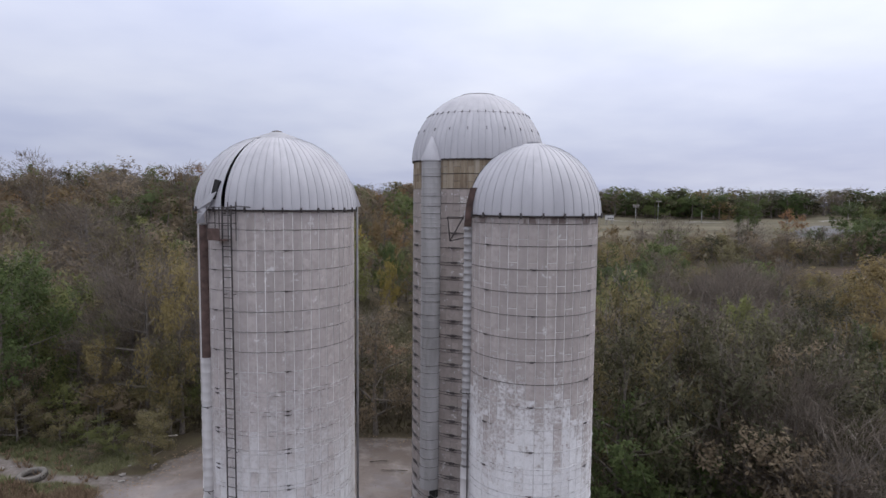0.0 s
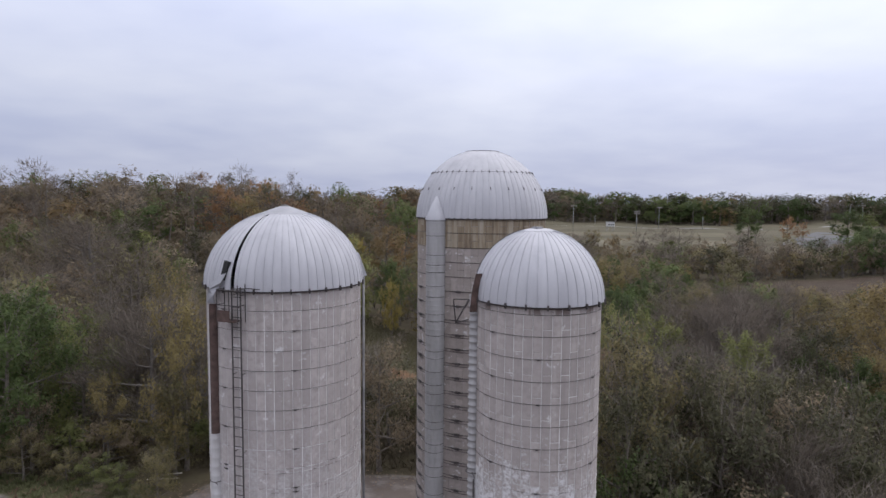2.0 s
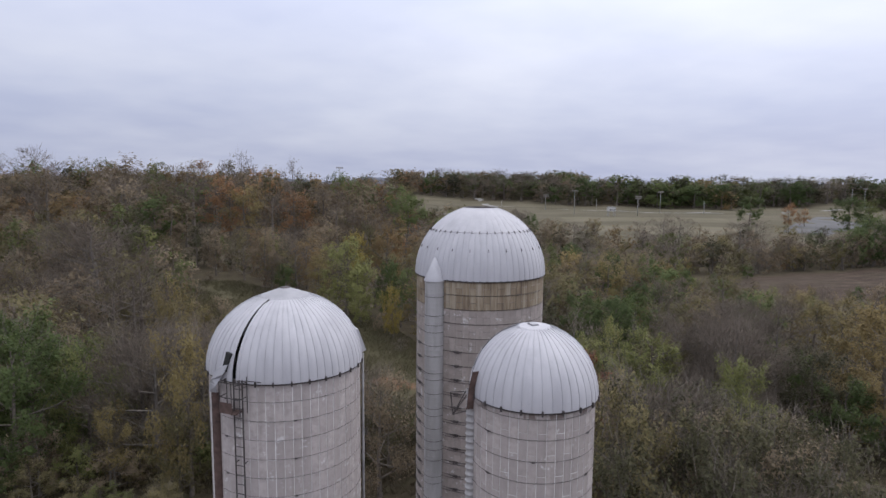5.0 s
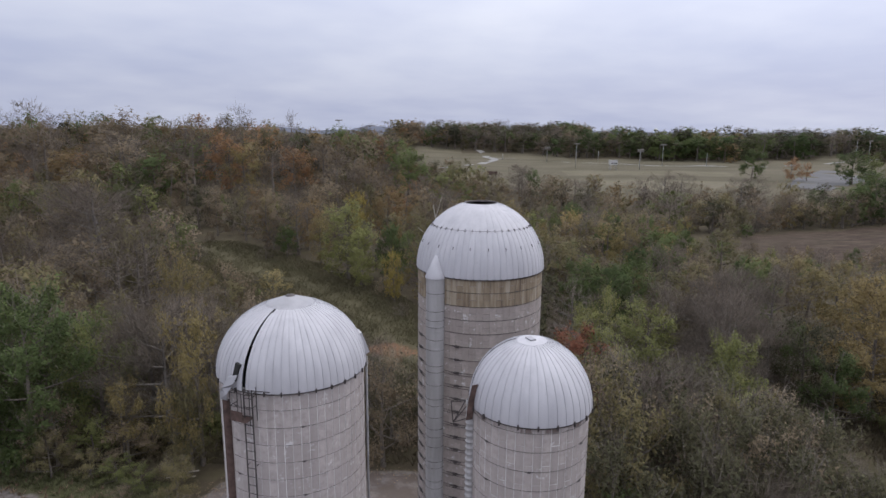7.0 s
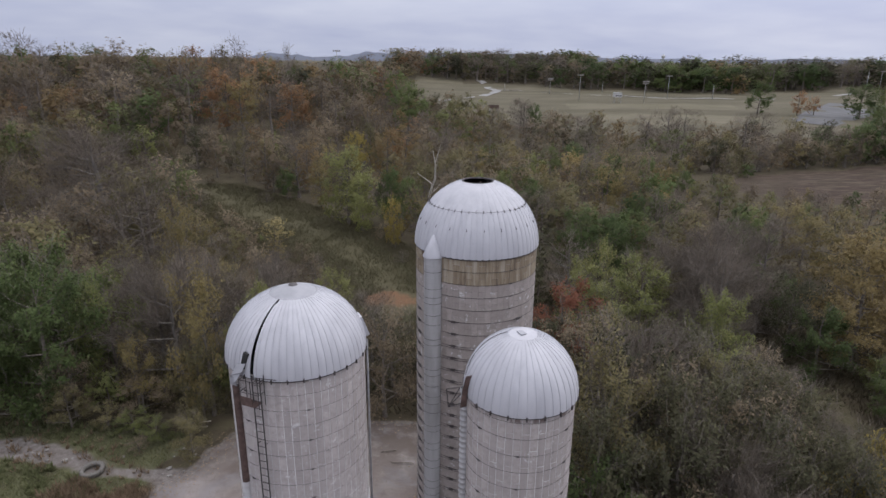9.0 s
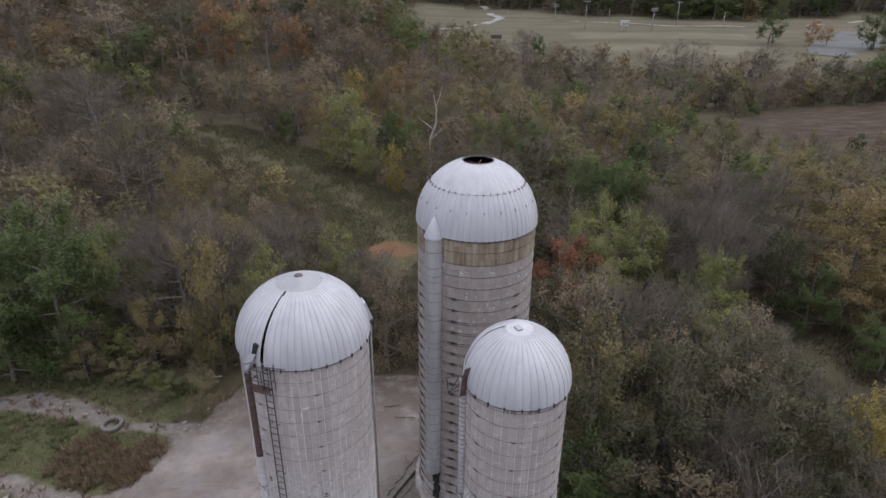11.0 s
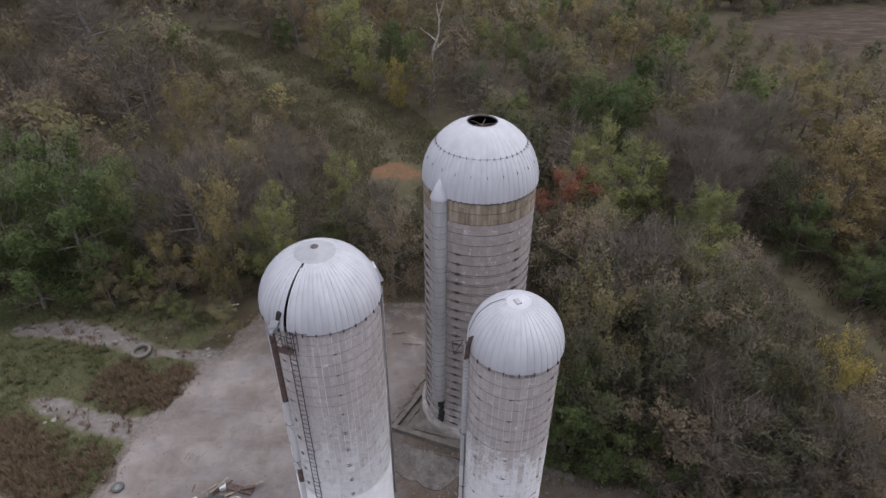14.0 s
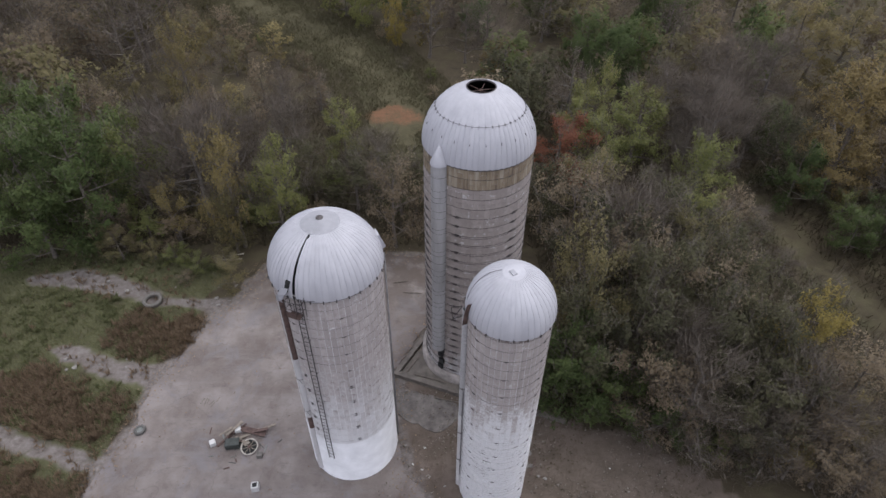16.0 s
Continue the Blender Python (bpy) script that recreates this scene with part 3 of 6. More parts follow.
def build_wall(silo, r, eave, count, course, material, mortar, depth, span, top_courses, cut=(), fill=0.462):
    """The round wall: a core of mortar, courses of staves laid in a half bond; the seen stretch is of single staves."""
    core = Shape()
    core.lathe([(r - 0.16, eave), (r - 0.012, eave), (r - 0.012, 0.0), (r - 0.16, 0.0), (r - 0.16, eave)], 96)
    part("wall", core, mortar, silo, "mortar and joints of the round wall", True)
    pitch = 2 * math.pi / count
    one = stave_mesh("stave", r - 0.012, pitch * fill, course - 0.014, depth, material)
    half = Shape()
    base_v, base_f = [Vector(v.co) for v in one.vertices], [tuple(p.vertices) for p in one.polygons]
    rows, singles, rng = int(math.ceil(eave / course)) + 1, 0, random.Random(count)
    todo = []
    for i in range(count):
        off = (0.5 if i % 2 else 0.0) * course
        for k in range(rows):
            z = eave - (k + 1) * course + off
            deg = math.degrees(i * pitch)
            if z > eave - 0.2 or z < -course:
                continue
            todo.append((z, deg))
    for z, deg in todo:
        if any(a0 < (deg - 360 if deg > 180 else deg) < a1 and z0 < z < z1 for a0, a1, z0, z1 in cut):
            continue
        d = deg - 360 if deg > 180 else deg
        wob = rng.uniform(-0.004, 0.006)
        top, low = min(z + course - 0.014, eave - 0.004), max(z, 0.0)
        whole = top - low > course - 0.022
        if whole and span[0] < d < span[1] and z > eave - top_courses * course and singles < 300:
            singles += 1
            part("stave", one, None, silo, m=Matrix.Translation(polar(wob, deg, z)) @ Matrix.Rotation(radians(deg), 4, "Z"))
            continue
        if top - low < 0.06:
            continue
        m = Matrix.Translation(polar(wob, deg, low)) @ Matrix.Rotation(radians(deg), 4, "Z") @ Matrix.Diagonal((1, 1, (top - low) / (course - 0.014), 1))
        half.add([m @ v for v in base_v], base_f)
    tagged(part("stave_work", half, material, silo), kind="stuff")


def lug_mesh(size=1.0):
    """A cast clamp with the two rod ends that it pulls together."""
    s = Shape()
    s.box(0.03, 0, 0, 0.06 * size, 0.14 * size, 0.055 * size)
    s.tube([(0.035, -0.17 * size, 0.012), (0.035, 0.17 * size, 0.012)], [0.016 * size] * 2, 5)
    return s.mesh("lug", M_HOOP)


def build_hoops(silo, r, rod, spots, painted=0.0):
    """spots: for each hoop its height and the bearings of its lugs."""
    for (z, bearings, size) in spots:
        s = Shape()
        ring(s, r, z, rod)
        hoop = part("hoop", s, M_HOOP_PAINTED if z < painted else M_HOOP, silo, smooth=True)
        for b in bearings:
            part("lug", LUGS[size], None, hoop, m=Matrix.Translation(polar(r - 0.01, b, z)) @ Matrix.Rotation(radians(b), 4, "Z"))


LUGS = {1: lug_mesh(0.62), 2: lug_mesh(1.5)}


def gore_mesh(name, r, h, n, lo, hi, material, rib=0.022, steps=9, left=0.0, right=0.0, z0=0.0):
    """One sheet of a dome between two meridians, with its standing seam. left, right: how far its edges are pulled in."""
    s = Shape()
    w = 2 * math.pi / n
    a0, a1 = -w / 2 + left * w, w / 2 - right * w
    verts, faces = [], []
    for k in range(steps + 1):
        p = lo + (hi - lo) * k / steps
        rr, z = r * math.cos(p), z0 + h * math.sin(p)
        for j in range(4):
            a = a0 + (a1 - a0) * j / 3
            bulge = 0.006 * rr if j in (1, 2) else 0
            verts.append(((rr + bulge) * math.cos(a), (rr + bulge) * math.sin(a), z))
    for k in range(steps):
        for j in range(3):
            faces.append((k * 4 + j, k * 4 + j + 1, k * 4 + j + 5, k * 4 + j + 4))
    s.add(verts, faces)
    return s.mesh(name, material, True)


def seam_mesh(r, h, n, lo, hi, material, wide=0.022, tall=0.014, steps=9):
    s = Shape()
    verts, faces = [], []
    for k in range(steps + 1):
        p = lo + (hi - lo) * k / steps
        c, sn = math.cos(p), math.sin(p)
        for side, up in ((-1, -0.2), (-0.6, 1), (0.6, 1), (1, -0.2)):
            rr = r * c + tall * up * c
            verts.append((rr, side * wide, h * sn + tall * up * sn))
    for k in range(steps):
        for j in range(3):
            faces.append((k * 4 + j, k * 4 + j + 1, k * 4 + j + 5, k * 4 + j + 4))
    s.add(verts, faces)
    return s.mesh("seam", material)


def build_dome(silo, r, h, eave, n, hi, lo=0.0, skip=(), odd=None, turn=0.0, seam_w=0.02, sheet=None, clips=2):
    """A dome of n sheets. skip: sheets left out; odd: sheets of their own shape."""
    up = Matrix.Translation((0, 0, eave))
    one = gore_mesh("dome_sheet", r, h, n, lo, hi, sheet or M_DOME)
    rib = seam_mesh(r, h, n, lo, hi, M_SEAM, seam_w)
    clip = Shape()
    clip.box(r + 0.035, 0, 0.0, 0.05, 0.045, 0.15)
    clip = clip.mesh("clip", M_HOOP)
    for i in range(n):
        rot = Matrix.Rotation(2 * math.pi * i / n + radians(turn), 4, "Z")
        rot2 = Matrix.Rotation(2 * math.pi * (i + 0.5) / n + radians(turn), 4, "Z")
        if i not in skip:
            sheet_ob = part("dome_sheet", (odd or {}).get(i, one), None, silo, m=up @ rot)
            part("seam", rib, None, sheet_ob, m=Matrix.Rotation(math.pi / n, 4, "Z"))
        if clips and i % clips == 0:
            part("clip", clip, None, silo, m=Matrix.Translation((0, 0, eave - 0.01)) @ rot2)


def eave_ring(silo, r, eave):
    s = Shape()
    s.lathe([(r - 0.05, eave + 0.035), (r + 0.03, eave + 0.035), (r + 0.045, eave - 0.01), (r + 0.03, eave - 0.05), (r - 0.05, eave - 0.05)], 96)
    part("eave_ring", s, M_HOOP, silo, "dark iron ring under the dome", True)


def half_pipe(r, z0, z1, corr=0.0, step=0.3, sides=14, a0=-110, a1=110):
    """A half-round sheet duct with pressed ribs."""
    s, prof, z = Shape(), [], z0
    while z < z1 - 0.01:
        top = min(z + step, z1)
        prof += [(r, z), (r, top - 0.05), (r + corr, top - 0.035), (r + corr, top - 0.015)]
        z = top
    prof.append((r, z1))
    s.lathe(prof, sides, radians(a0), radians(a1))
    inner = [(p[0] - 0.012, p[1]) for p in prof[::4]] + [(r - 0.012, z1)]
    s.lathe(inner[::-1], sides, radians(a0), radians(a1))
    return s


def ladder(silo, r, bearing, z0, z1, off=0.16, wide=0.31, rung=0.305, name="ladder"):
    at = Matrix.Rotation(radians(bearing), 4, "Z") @ Matrix.Translation((r + off, 0, 0))
    lad = new(name)
    lad.parent, lad.matrix_basis = silo, at
    rail = Shape()
    rail.box(0, 0, (z0 + z1) / 2, 0.035, 0.028, z1 - z0)
    rail = rail.mesh("rail", M_HOOP)
    for sgn in (-1, 1):
        part("rail", rail, None, lad, m=Matrix.Translation((0, sgn * wide / 2, 0)))
    bar = Shape()
    bar.tube([(0, -wide / 2, 0), (0, wide / 2, 0)], [0.013] * 2, 5)
    bar = bar.mesh("rung", M_HOOP)
    z = z0 + 0.15
    while z < z1:
        part("rung", bar, None, lad, m=Matrix.Translation((0, 0, z)))
        z += rung
    stay = Shape()
    stay.tube([(-off, 0, 0), (0, 0, 0)], [0.014] * 2, 5)
    stay = stay.mesh("bracket", M_HOOP)
    z = z0 + 0.4
    while z < z1:
        for sgn in (-1, 1):
            part("bracket", stay, None, lad, m=Matrix.Translation((0, sgn * wide / 2, z)))
        z += 2.4
    return lad


def sheet_strip(pts, wide, thick=0.02):
    """A flat strip through points, each with the direction across it."""
    s = Shape()
    verts = []
    for p, across, out in pts:
        p, across, out = Vector(p), Vector(across).normalized() * wide / 2, Vector(out).normalized() * thick
        verts += [p - across, p + across, p + across + out, p - across + out]
    faces = []
    for k in range(len(pts) - 1):
        a, b = k * 4, k * 4 + 4
        faces += [(a + j, a + (j + 1) % 4, b + (j + 1) % 4, b + j) for j in range(4)]
    n = len(verts)
    faces += [(0, 3, 2, 1), (n - 4, n - 3, n - 2, n - 1)]
    s.add(verts, faces)
    return s


COURSE = 0.61


def silo_wide():
    """The wide silo with the slipped roof sheet, the ladder and the white foot."""
    r, eave, h = 2.515, 15.02, 2.40
    silo = thing("silo", "grey concrete stave silo with split dome, iron ladder and white foot", "silo", "farm silos", at=pose(-5.509, 20.244, 0))
    spots, k, z = [], 0, eave - 0.60
    while z > 4.3:
        lugs = ((-122, 90), (-70, 150))[k % 2]
        spots.append((z, lugs, 1))
        if z < 9.9:
            spots.append((z - 0.13, lugs[:1], 1))
        z -= COURSE if z > 8.5 else COURSE * 0.94
        k += 1
    build_hoops(silo, r + 0.006, 0.0062, spots, 10.5)
    n = 60
    split = round((-111 % 360) / 360 * n)
    turn = -111 - split * 360 / n
    slipped = gore_mesh("slipped_sheet", r + 0.07, h + 0.02, n, 0.0, 1.14, M_DOME, left=0.52, right=-0.06)
    build_dome(silo, r + 0.07, h, eave, n, 1.26, odd={split: slipped}, turn=turn, seam_w=0.008, skip=())
    eave_ring(silo, r + 0.03, eave)
    cap = Shape()
    rc, zc = (r + 0.07) * math.cos(1.26) + 0.07, eave + h * math.sin(1.26)
    cap.lathe([(rc, zc - 0.06), (rc, zc - 0.02), (rc * 0.5, zc + 0.14), (0.001, zc + 0.29)], 32)
    cap_ob = part("cap", cap, M_CAP, silo, "flat grey cone cap", False)
    knob = Shape()
    knob.lathe([(0.17, zc + 0.235), (0.15, zc + 0.262), (0.001, zc + 0.30)], 16)
    part("vent", knob, M_HOOP, cap_ob)
    s = Shape()
    ring(s, rc, zc - 0.05, 0.022, 48)
    part("cap_edge", s, M_HOOP, cap_ob, "dark edge of the cap")
    ladder(silo, r, -107.8, 2.5, 15.15)
    # cage and little platform under the hatch
    cage = new("platform")
    cage.parent, cage.matrix_basis = silo, Matrix.Rotation(radians(-111.5), 4, "Z") @ Matrix.Translation((r, 0, 0))
    deck = Shape()
    deck.box(0.20, -0.05, 14.13, 0.36, 0.60, 0.03)
    part("deck", deck, M_RUST, cage, "rusty grating")
    for i, (a, b) in enumerate(((0.38, -0.35), (0.38, 0.42), (0.05, -0.35), (0.05, 0.42), (0.38, 0.10))):
        p = Shape()
        p.tube([(a, b, 14.1), (a, b, 15.1 + 0.14 * (i % 2))], [0.016] * 2, 5)
        part("post", p, M_HOOP, cage)
    for z in (14.62, 15.08):
        p = Shape()
        for q in (((0.05, -0.35, z), (0.38, -0.35, z)), ((0.38, -0.35, z), (0.38, 0.42, z)), ((0.38, 0.42, z), (0.05, 0.42, z))):
            p.tube(q, [0.014] * 2, 5)
        part("handrail", p, M_HOOP, cage)
    p = Shape()
    p.box(0.40, -0.10, 14.30, 0.02, 0.46, 0.34)
    part("guard_plate", p, M_RUST, cage)
    # hatch with its crumpled hood; a black box paints the shade of its opening
    hatch = new("hatch")
    hatch.parent, hatch.matrix_basis = silo, Matrix.Rotation(radians(-123.5), 4, "Z") @ Matrix.Translation((r, 0, eave))
    p = Shape()
    p.box(0.10, 0.05, 0.60, 0.10, 0.19, 0.58, Matrix.Rotation(radians(-12), 4, "X") @ Matrix.Rotation(radians(-9), 4, "Y"))
    part("opening", p, M_BLACK, hatch, "open hatch with its shade as a black box")
    hood = sheet_strip([((0.06, 0.10, 0.46), (0, 1, 0.3), (1, 0, 0.3)), ((0.15, 0.02, 0.28), (0.2, 1, -0.3), (1, 0, 0.6)), ((0.20, -0.10, 0.06), (-0.3, 1, 0.3), (1, 0, 0.2)), ((0.25, -0.22, -0.15), (0.2, 1, 0), (1, 0, 0)), ((0.20, -0.30, -0.42), (0, 1, 0.1), (1, 0, 0))], 0.40)
    part("hood", hood, M_CAP, hatch, "crumpled grey sheet hood")
    # unloading chute: a half-round white duct, its rusty inner face laid open above
    chute = new("chute")
    chute.parent, chute.matrix_basis = silo, Matrix.Rotation(radians(-134), 4, "Z") @ Matrix.Translation((r + 0.02, 0, 0))
    part("duct", half_pipe(0.175, 0.4, 14.6, 0.007, 0.30, 12, -112, 114), M_CHUTE_WHITE, chute, "flaking white half-round duct", True)
    for z0, z1 in ((10.45, 14.55), (4.6, 5.6)):
        p = Shape()
        p.lathe([(0.180, z0), (0.188, z0), (0.188, z1), (0.180, z1)], 6, radians(14), radians(112))
        part("rusty_strip", p, M_RUST, chute, "rust-brown uncovered strip")
    for z in (8.9, 6.2):
        p = Shape()
        ring(p, 0.20, z, 0.014, 12, -100, 100)
        p.tube([(0.15, 0.15, z), (0.20, 0.45, z + 0.05)], [0.013] * 2, 5)
        part("strap", p, M_HOOP, chute)
    # filler pipe and its hood on the far side
    pipe = new("filler_pipe")
    pipe.parent, pipe.matrix_basis = silo, Matrix.Rotation(radians(11), 4, "Z")
    p = Shape()
    p.tube([(r + 0.10, 0, 0.1), (r + 0.10, 0, eave + 0.1)], [0.045] * 2, 10)
    part("pipe", p, M_PIPE, pipe, "thin grey pipe", True)
    p = Shape()
    p.box(r + 0.20, 0, eave + 0.42, 0.18, 0.50, 0.86, Matrix.Translation((r, 0, eave)) @ Matrix.Rotation(radians(-20), 4, "Y") @ Matrix.Translation((-r, 0, -eave)))
    part("pipe_hood", p, M_DOME, pipe, "boxed sheet hood", m=Matrix.Rotation(radians(14), 4, "Z"))
    rod = Shape()
    rod.tube([polar(r + 0.09, -112, eave + 0.05), polar(r + 0.12, -100, eave + 0.10), polar(r + 0.09, -92, eave + 0.07)], [0.014] * 3, 5)
    part("bent_rod", rod, M_HOOP, silo)
    build_wall(silo, r, eave, 58, COURSE * 2, M_STAVE_L, M_MORTAR, 0.011, (-165, -18), 14, fill=0.462)
    foot = Shape()
    foot.lathe([(r + 0.010, 3.95), (r + 0.024, 3.9), (r + 0.026, 0.1), (r + 0.06, 0.0)], 96)
    part("painted_foot", foot, M_WHITE, silo, "smooth white-painted foot", True)


def silo_small():
    """The narrow silo, whitewashed below, with a torn hatch on its side."""
    r, eave, h = 1.834, 14.96, 2.02
    silo = thing("silo", "narrow grey stave silo with whitewashed lower half and ribbed pale dome", "silo", "farm silos", at=pose(2.629, 17.616, 0))
    spots = []
    zs = [eave - 0.22] + [14.15 - 0.618 * i for i in range(22)]
    for k, z in enumerate(zs):
        lugs = ((-140, -42, 60), (-97, 20, 140))[k % 2 == 0]
        spots.append((z, lugs if k else (), 1))
    for k in range(20):
        # more hoops towards the foot, where the load is greatest
        spots.append((8.1 - 0.618 / 2 * k - 0.07 * (k % 3), (), 1))
    build_hoops(silo, r + 0.006, 0.0068, [p for p in spots if p[0] > 0.3], 9.9)
    build_dome(silo, r + 0.08, h, eave, 42, 1.33, turn=-95, seam_w=0.007)
    eave_ring(silo, r + 0.035, eave)
    rc, zc = (r + 0.08) * math.cos(1.33) + 0.04, eave + h * math.sin(1.33)
    cap = Shape()
    cap.lathe([(rc, zc - 0.06), (rc + 0.01, zc - 0.01), (rc * 0.6, zc + 0.05), (0.001, zc + 0.07)], 28)
    cap_ob = part("cap", cap, M_DOME, silo, "small pale cap")
    s = Shape()
    ring(s, rc, zc - 0.05, 0.010, 36)
    part("cap_edge", s, M_HOOP, cap_ob, "dark edge of the cap")
    lid = Shape()
    lid.box(-0.10, -0.06, zc + 0.085, 0.20, 0.30, 0.04, Matrix.Rotation(radians(25), 4, "Z"))
    part("lid", lid, M_CAP, cap_ob, "grey hatch lid")
    wire = Shape()
    pts = []
    for k in range(9):
        p = 1.30 - k * 0.13
        pts.append(polar((r + 0.10) * math.cos(p), 165 + k * 2.5, eave + (h + 0.02) * math.sin(p)))
    wire.tube(pts, [0.012] * 9, 4)
    part("conduit", wire, M_HOOP, silo, "dark conduit over the dome")
    hatch = new("hatch")
    hatch.parent, hatch.matrix_basis = silo, Matrix.Rotation(radians(-170), 4, "Z") @ Matrix.Translation((r, 0, eave))
    # solid black box holds the shade of the open hatch
    p = Shape()
    p.box(-0.06, 0.0, 0.62, 0.16, 0.55, 0.80, Matrix.Rotation(radians(-22), 4, "Y"))
    part("opening", p, M_BLACK, hatch, "open hatch with its shade as a black box")
    door = sheet_strip([((0.02, 0.30, 0.74), (1, 0.3, 0), (0, 1, 0)), ((0.14, 0.34, 0.25), (1, 0.3, 0), (0, 1, 0)), ((0.20, 0.36, -0.35), (1, 0.2, 0), (0, 1, 0))], 0.22, 0.03)
    part("door", door, M_RUST, hatch, "rusty hatch door hanging loose")
    frame_s = Shape()
    a = [(0.15, -0.45, -0.12), (0.62, -0.42, -0.10), (0.55, -0.40, -0.80), (0.10, -0.40, -0.70)]
    for q in ((a[0], a[1]), (a[1], a[2]), (a[2], a[3]), (a[0], a[2]), ((0.25, 0.1, -0.05), a[2])):
        frame_s.tube(q, [0.018] * 2, 5)
    part("bracket_frame", frame_s, M_HOOP, hatch, "bent iron bracket")
    chute = new("chute")
    chute.parent, chute.matrix_basis = silo, Matrix.Rotation(radians(-172), 4, "Z") @ Matrix.Translation((r + 0.05, 0, 0))
    part("duct", half_pipe(0.15, 7.4, 15.05, 0.024, 0.21, 10, -120, 120), M_CHUTE, chute, "ribbed grey-white duct", True)
    low = half_pipe(0.18, 0.6, 7.5, 0.008, 0.6, 10, -120, 120)
    part("lower_duct", low, M_CHUTE_WHITE, chute, "smooth white lower duct", True)
    for z in (9.75, 6.0, 3.4):
        p = Shape()
        ring(p, 0.21, z, 0.016, 10, -110, 110)
        p.tube([(0.05, -0.2, z), (0.05, 0.55, z + 0.02)], [0.014] * 2, 5)
        part("strap", p, M_HOOP, chute)
    p = Shape()
    p.tube([(0.03, 0.27, 2.0), (0.03, 0.27, 9.6)], [0.022] * 2, 6)
    part("side_pipe", p, M_HOOP, chute, "dark thin pipe")
    build_wall(silo, r, eave, 44, COURSE * 2.026, M_STAVE_R, M_MORTAR, 0.011, (-178, -4), 14, fill=0.464)
    # loose hoops and gashes near the foot
    for k in range(10):
        s = Shape()
        ring(s, r + 0.012, 4.2 + k * 0.27, 0.007, 14, -138 + 5 * (k % 3), -112 + 6 * (k % 4))
        part("loose_hoop", s, M_HOOP_PAINTED, silo)


def silo_tall():
    """The tall silo behind, with the open-topped dome and the capped chute."""
    r, eave, h = 2.899, 17.05, 3.05
    silo = thing("silo", "tall brown-grey stave silo with rust-stained rim and open-topped dome", "silo", "farm silos", at=pose(1.559, 27.573, 0))
    spots, z, k = [], eave - 0.61, 0
    while z > 0.4:
        spots.append((z, (-112, -158, -50, 80) if k > 3 else (-60, 60), 2 if k > 3 else 1))
        if z < 13:
            spots.append((z - 0.11, (), 1))
        z -= 0.612
        k += 1
    build_hoops(silo, r + 0.014, 0.011, spots)
    n = 64
    mid, top = 0.70, 1.315
    build_dome(silo, r + 0.06, h, eave, n, mid, turn=-90, seam_w=0.009, clips=0)
    up = Matrix.Translation((0, 0, eave))
    n = 44
    one = gore_mesh("upper_sheet", r + 0.03, h, n, mid - 0.02, top, M_DOME, steps=5)
    rib = seam_mesh(r + 0.03, h, n, mid, top, M_DOME, 0.006, 0.008, 5)
    for i in range(n):
        ob = part("upper_sheet", one, None, silo, m=up @ Matrix.Rotation(2 * math.pi * i / n + radians(-90), 4, "Z"))
        part("seam", rib, None, ob, m=Matrix.Rotation(math.pi / n, 4, "Z"))
    s = Shape()
    ring(s, (r + 0.06) * math.cos(mid), eave + h * math.sin(mid), 0.011, 88)
    part("tier_ring", s, M_HOOP, silo, "dark bolted seam between the tiers", True)
    bolt = Shape()
    bolt.box(0, 0, 0, 0.03, 0.022, 0.13)
    bolt = bolt.mesh("bolt", M_HOOP)
    for p, every in ((mid, 1), (0.42, 2)):
        for i in range(0, n, every):
            a = 360 * (i + 0.5) / n - 90
            at = Matrix.Translation(polar((r + 0.085) * math.cos(p), a, eave + (h + 0.02) * math.sin(p))) @ Matrix.Rotation(radians(a), 4, "Z") @ Matrix.Rotation(-p, 4, "Y")
            part("bolt", bolt, None, silo, m=at)
    eave_ring(silo, r + 0.03, eave)
    rc, zc = (r + 0.03) * math.cos(top), eave + h * math.sin(top)
    s = Shape()
    s.lathe([(rc + 0.02, zc - 0.03), (rc + 0.02, zc + 0.02), (rc - 0.03, zc + 0.02), (rc - 0.03, zc - 0.05)], 36)
    part("rim", s, M_HOOP, silo, "dark rim of the open top", True)
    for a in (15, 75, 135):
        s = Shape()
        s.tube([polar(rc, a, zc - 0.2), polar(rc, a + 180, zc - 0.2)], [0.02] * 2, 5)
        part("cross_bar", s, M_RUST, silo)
    # added near-black liner: its colour holds the shade under the open top
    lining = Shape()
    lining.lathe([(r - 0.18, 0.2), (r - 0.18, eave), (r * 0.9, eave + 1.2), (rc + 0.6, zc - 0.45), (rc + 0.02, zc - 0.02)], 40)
    part("inner_lining", lining, M_INNER_SHADE, silo, "near-black liner standing in for the shade inside")
    chute = new("chute")
    chute.parent, chute.matrix_basis = silo, Matrix.Rotation(radians(-133), 4, "Z") @ Matrix.Translation((r + 0.08, 0, 0))
    part("duct", half_pipe(0.43, 2.95, eave - 0.05, 0.007, 0.205, 18, -125, 125), M_CHUTE, chute, "ribbed grey metal duct")
    rb = random.Random(6)
    for k in range(26):
        s = Shape()
        ring(s, 0.437, 3.1 + 13.4 * (k + rb.random() * 0.8) / 26, 0.009, 18, -120, 120)
        part("band", s, M_HOOP, chute)
    s = Shape()
    s.lathe([(0.47, eave - 0.08), (0.47, eave - 0.02), (0.03, eave + 0.92), (0.001, eave + 0.93)], 18, radians(-180), radians(180))
    part("cone", s, M_DOME, chute, "pale cone cap", True)
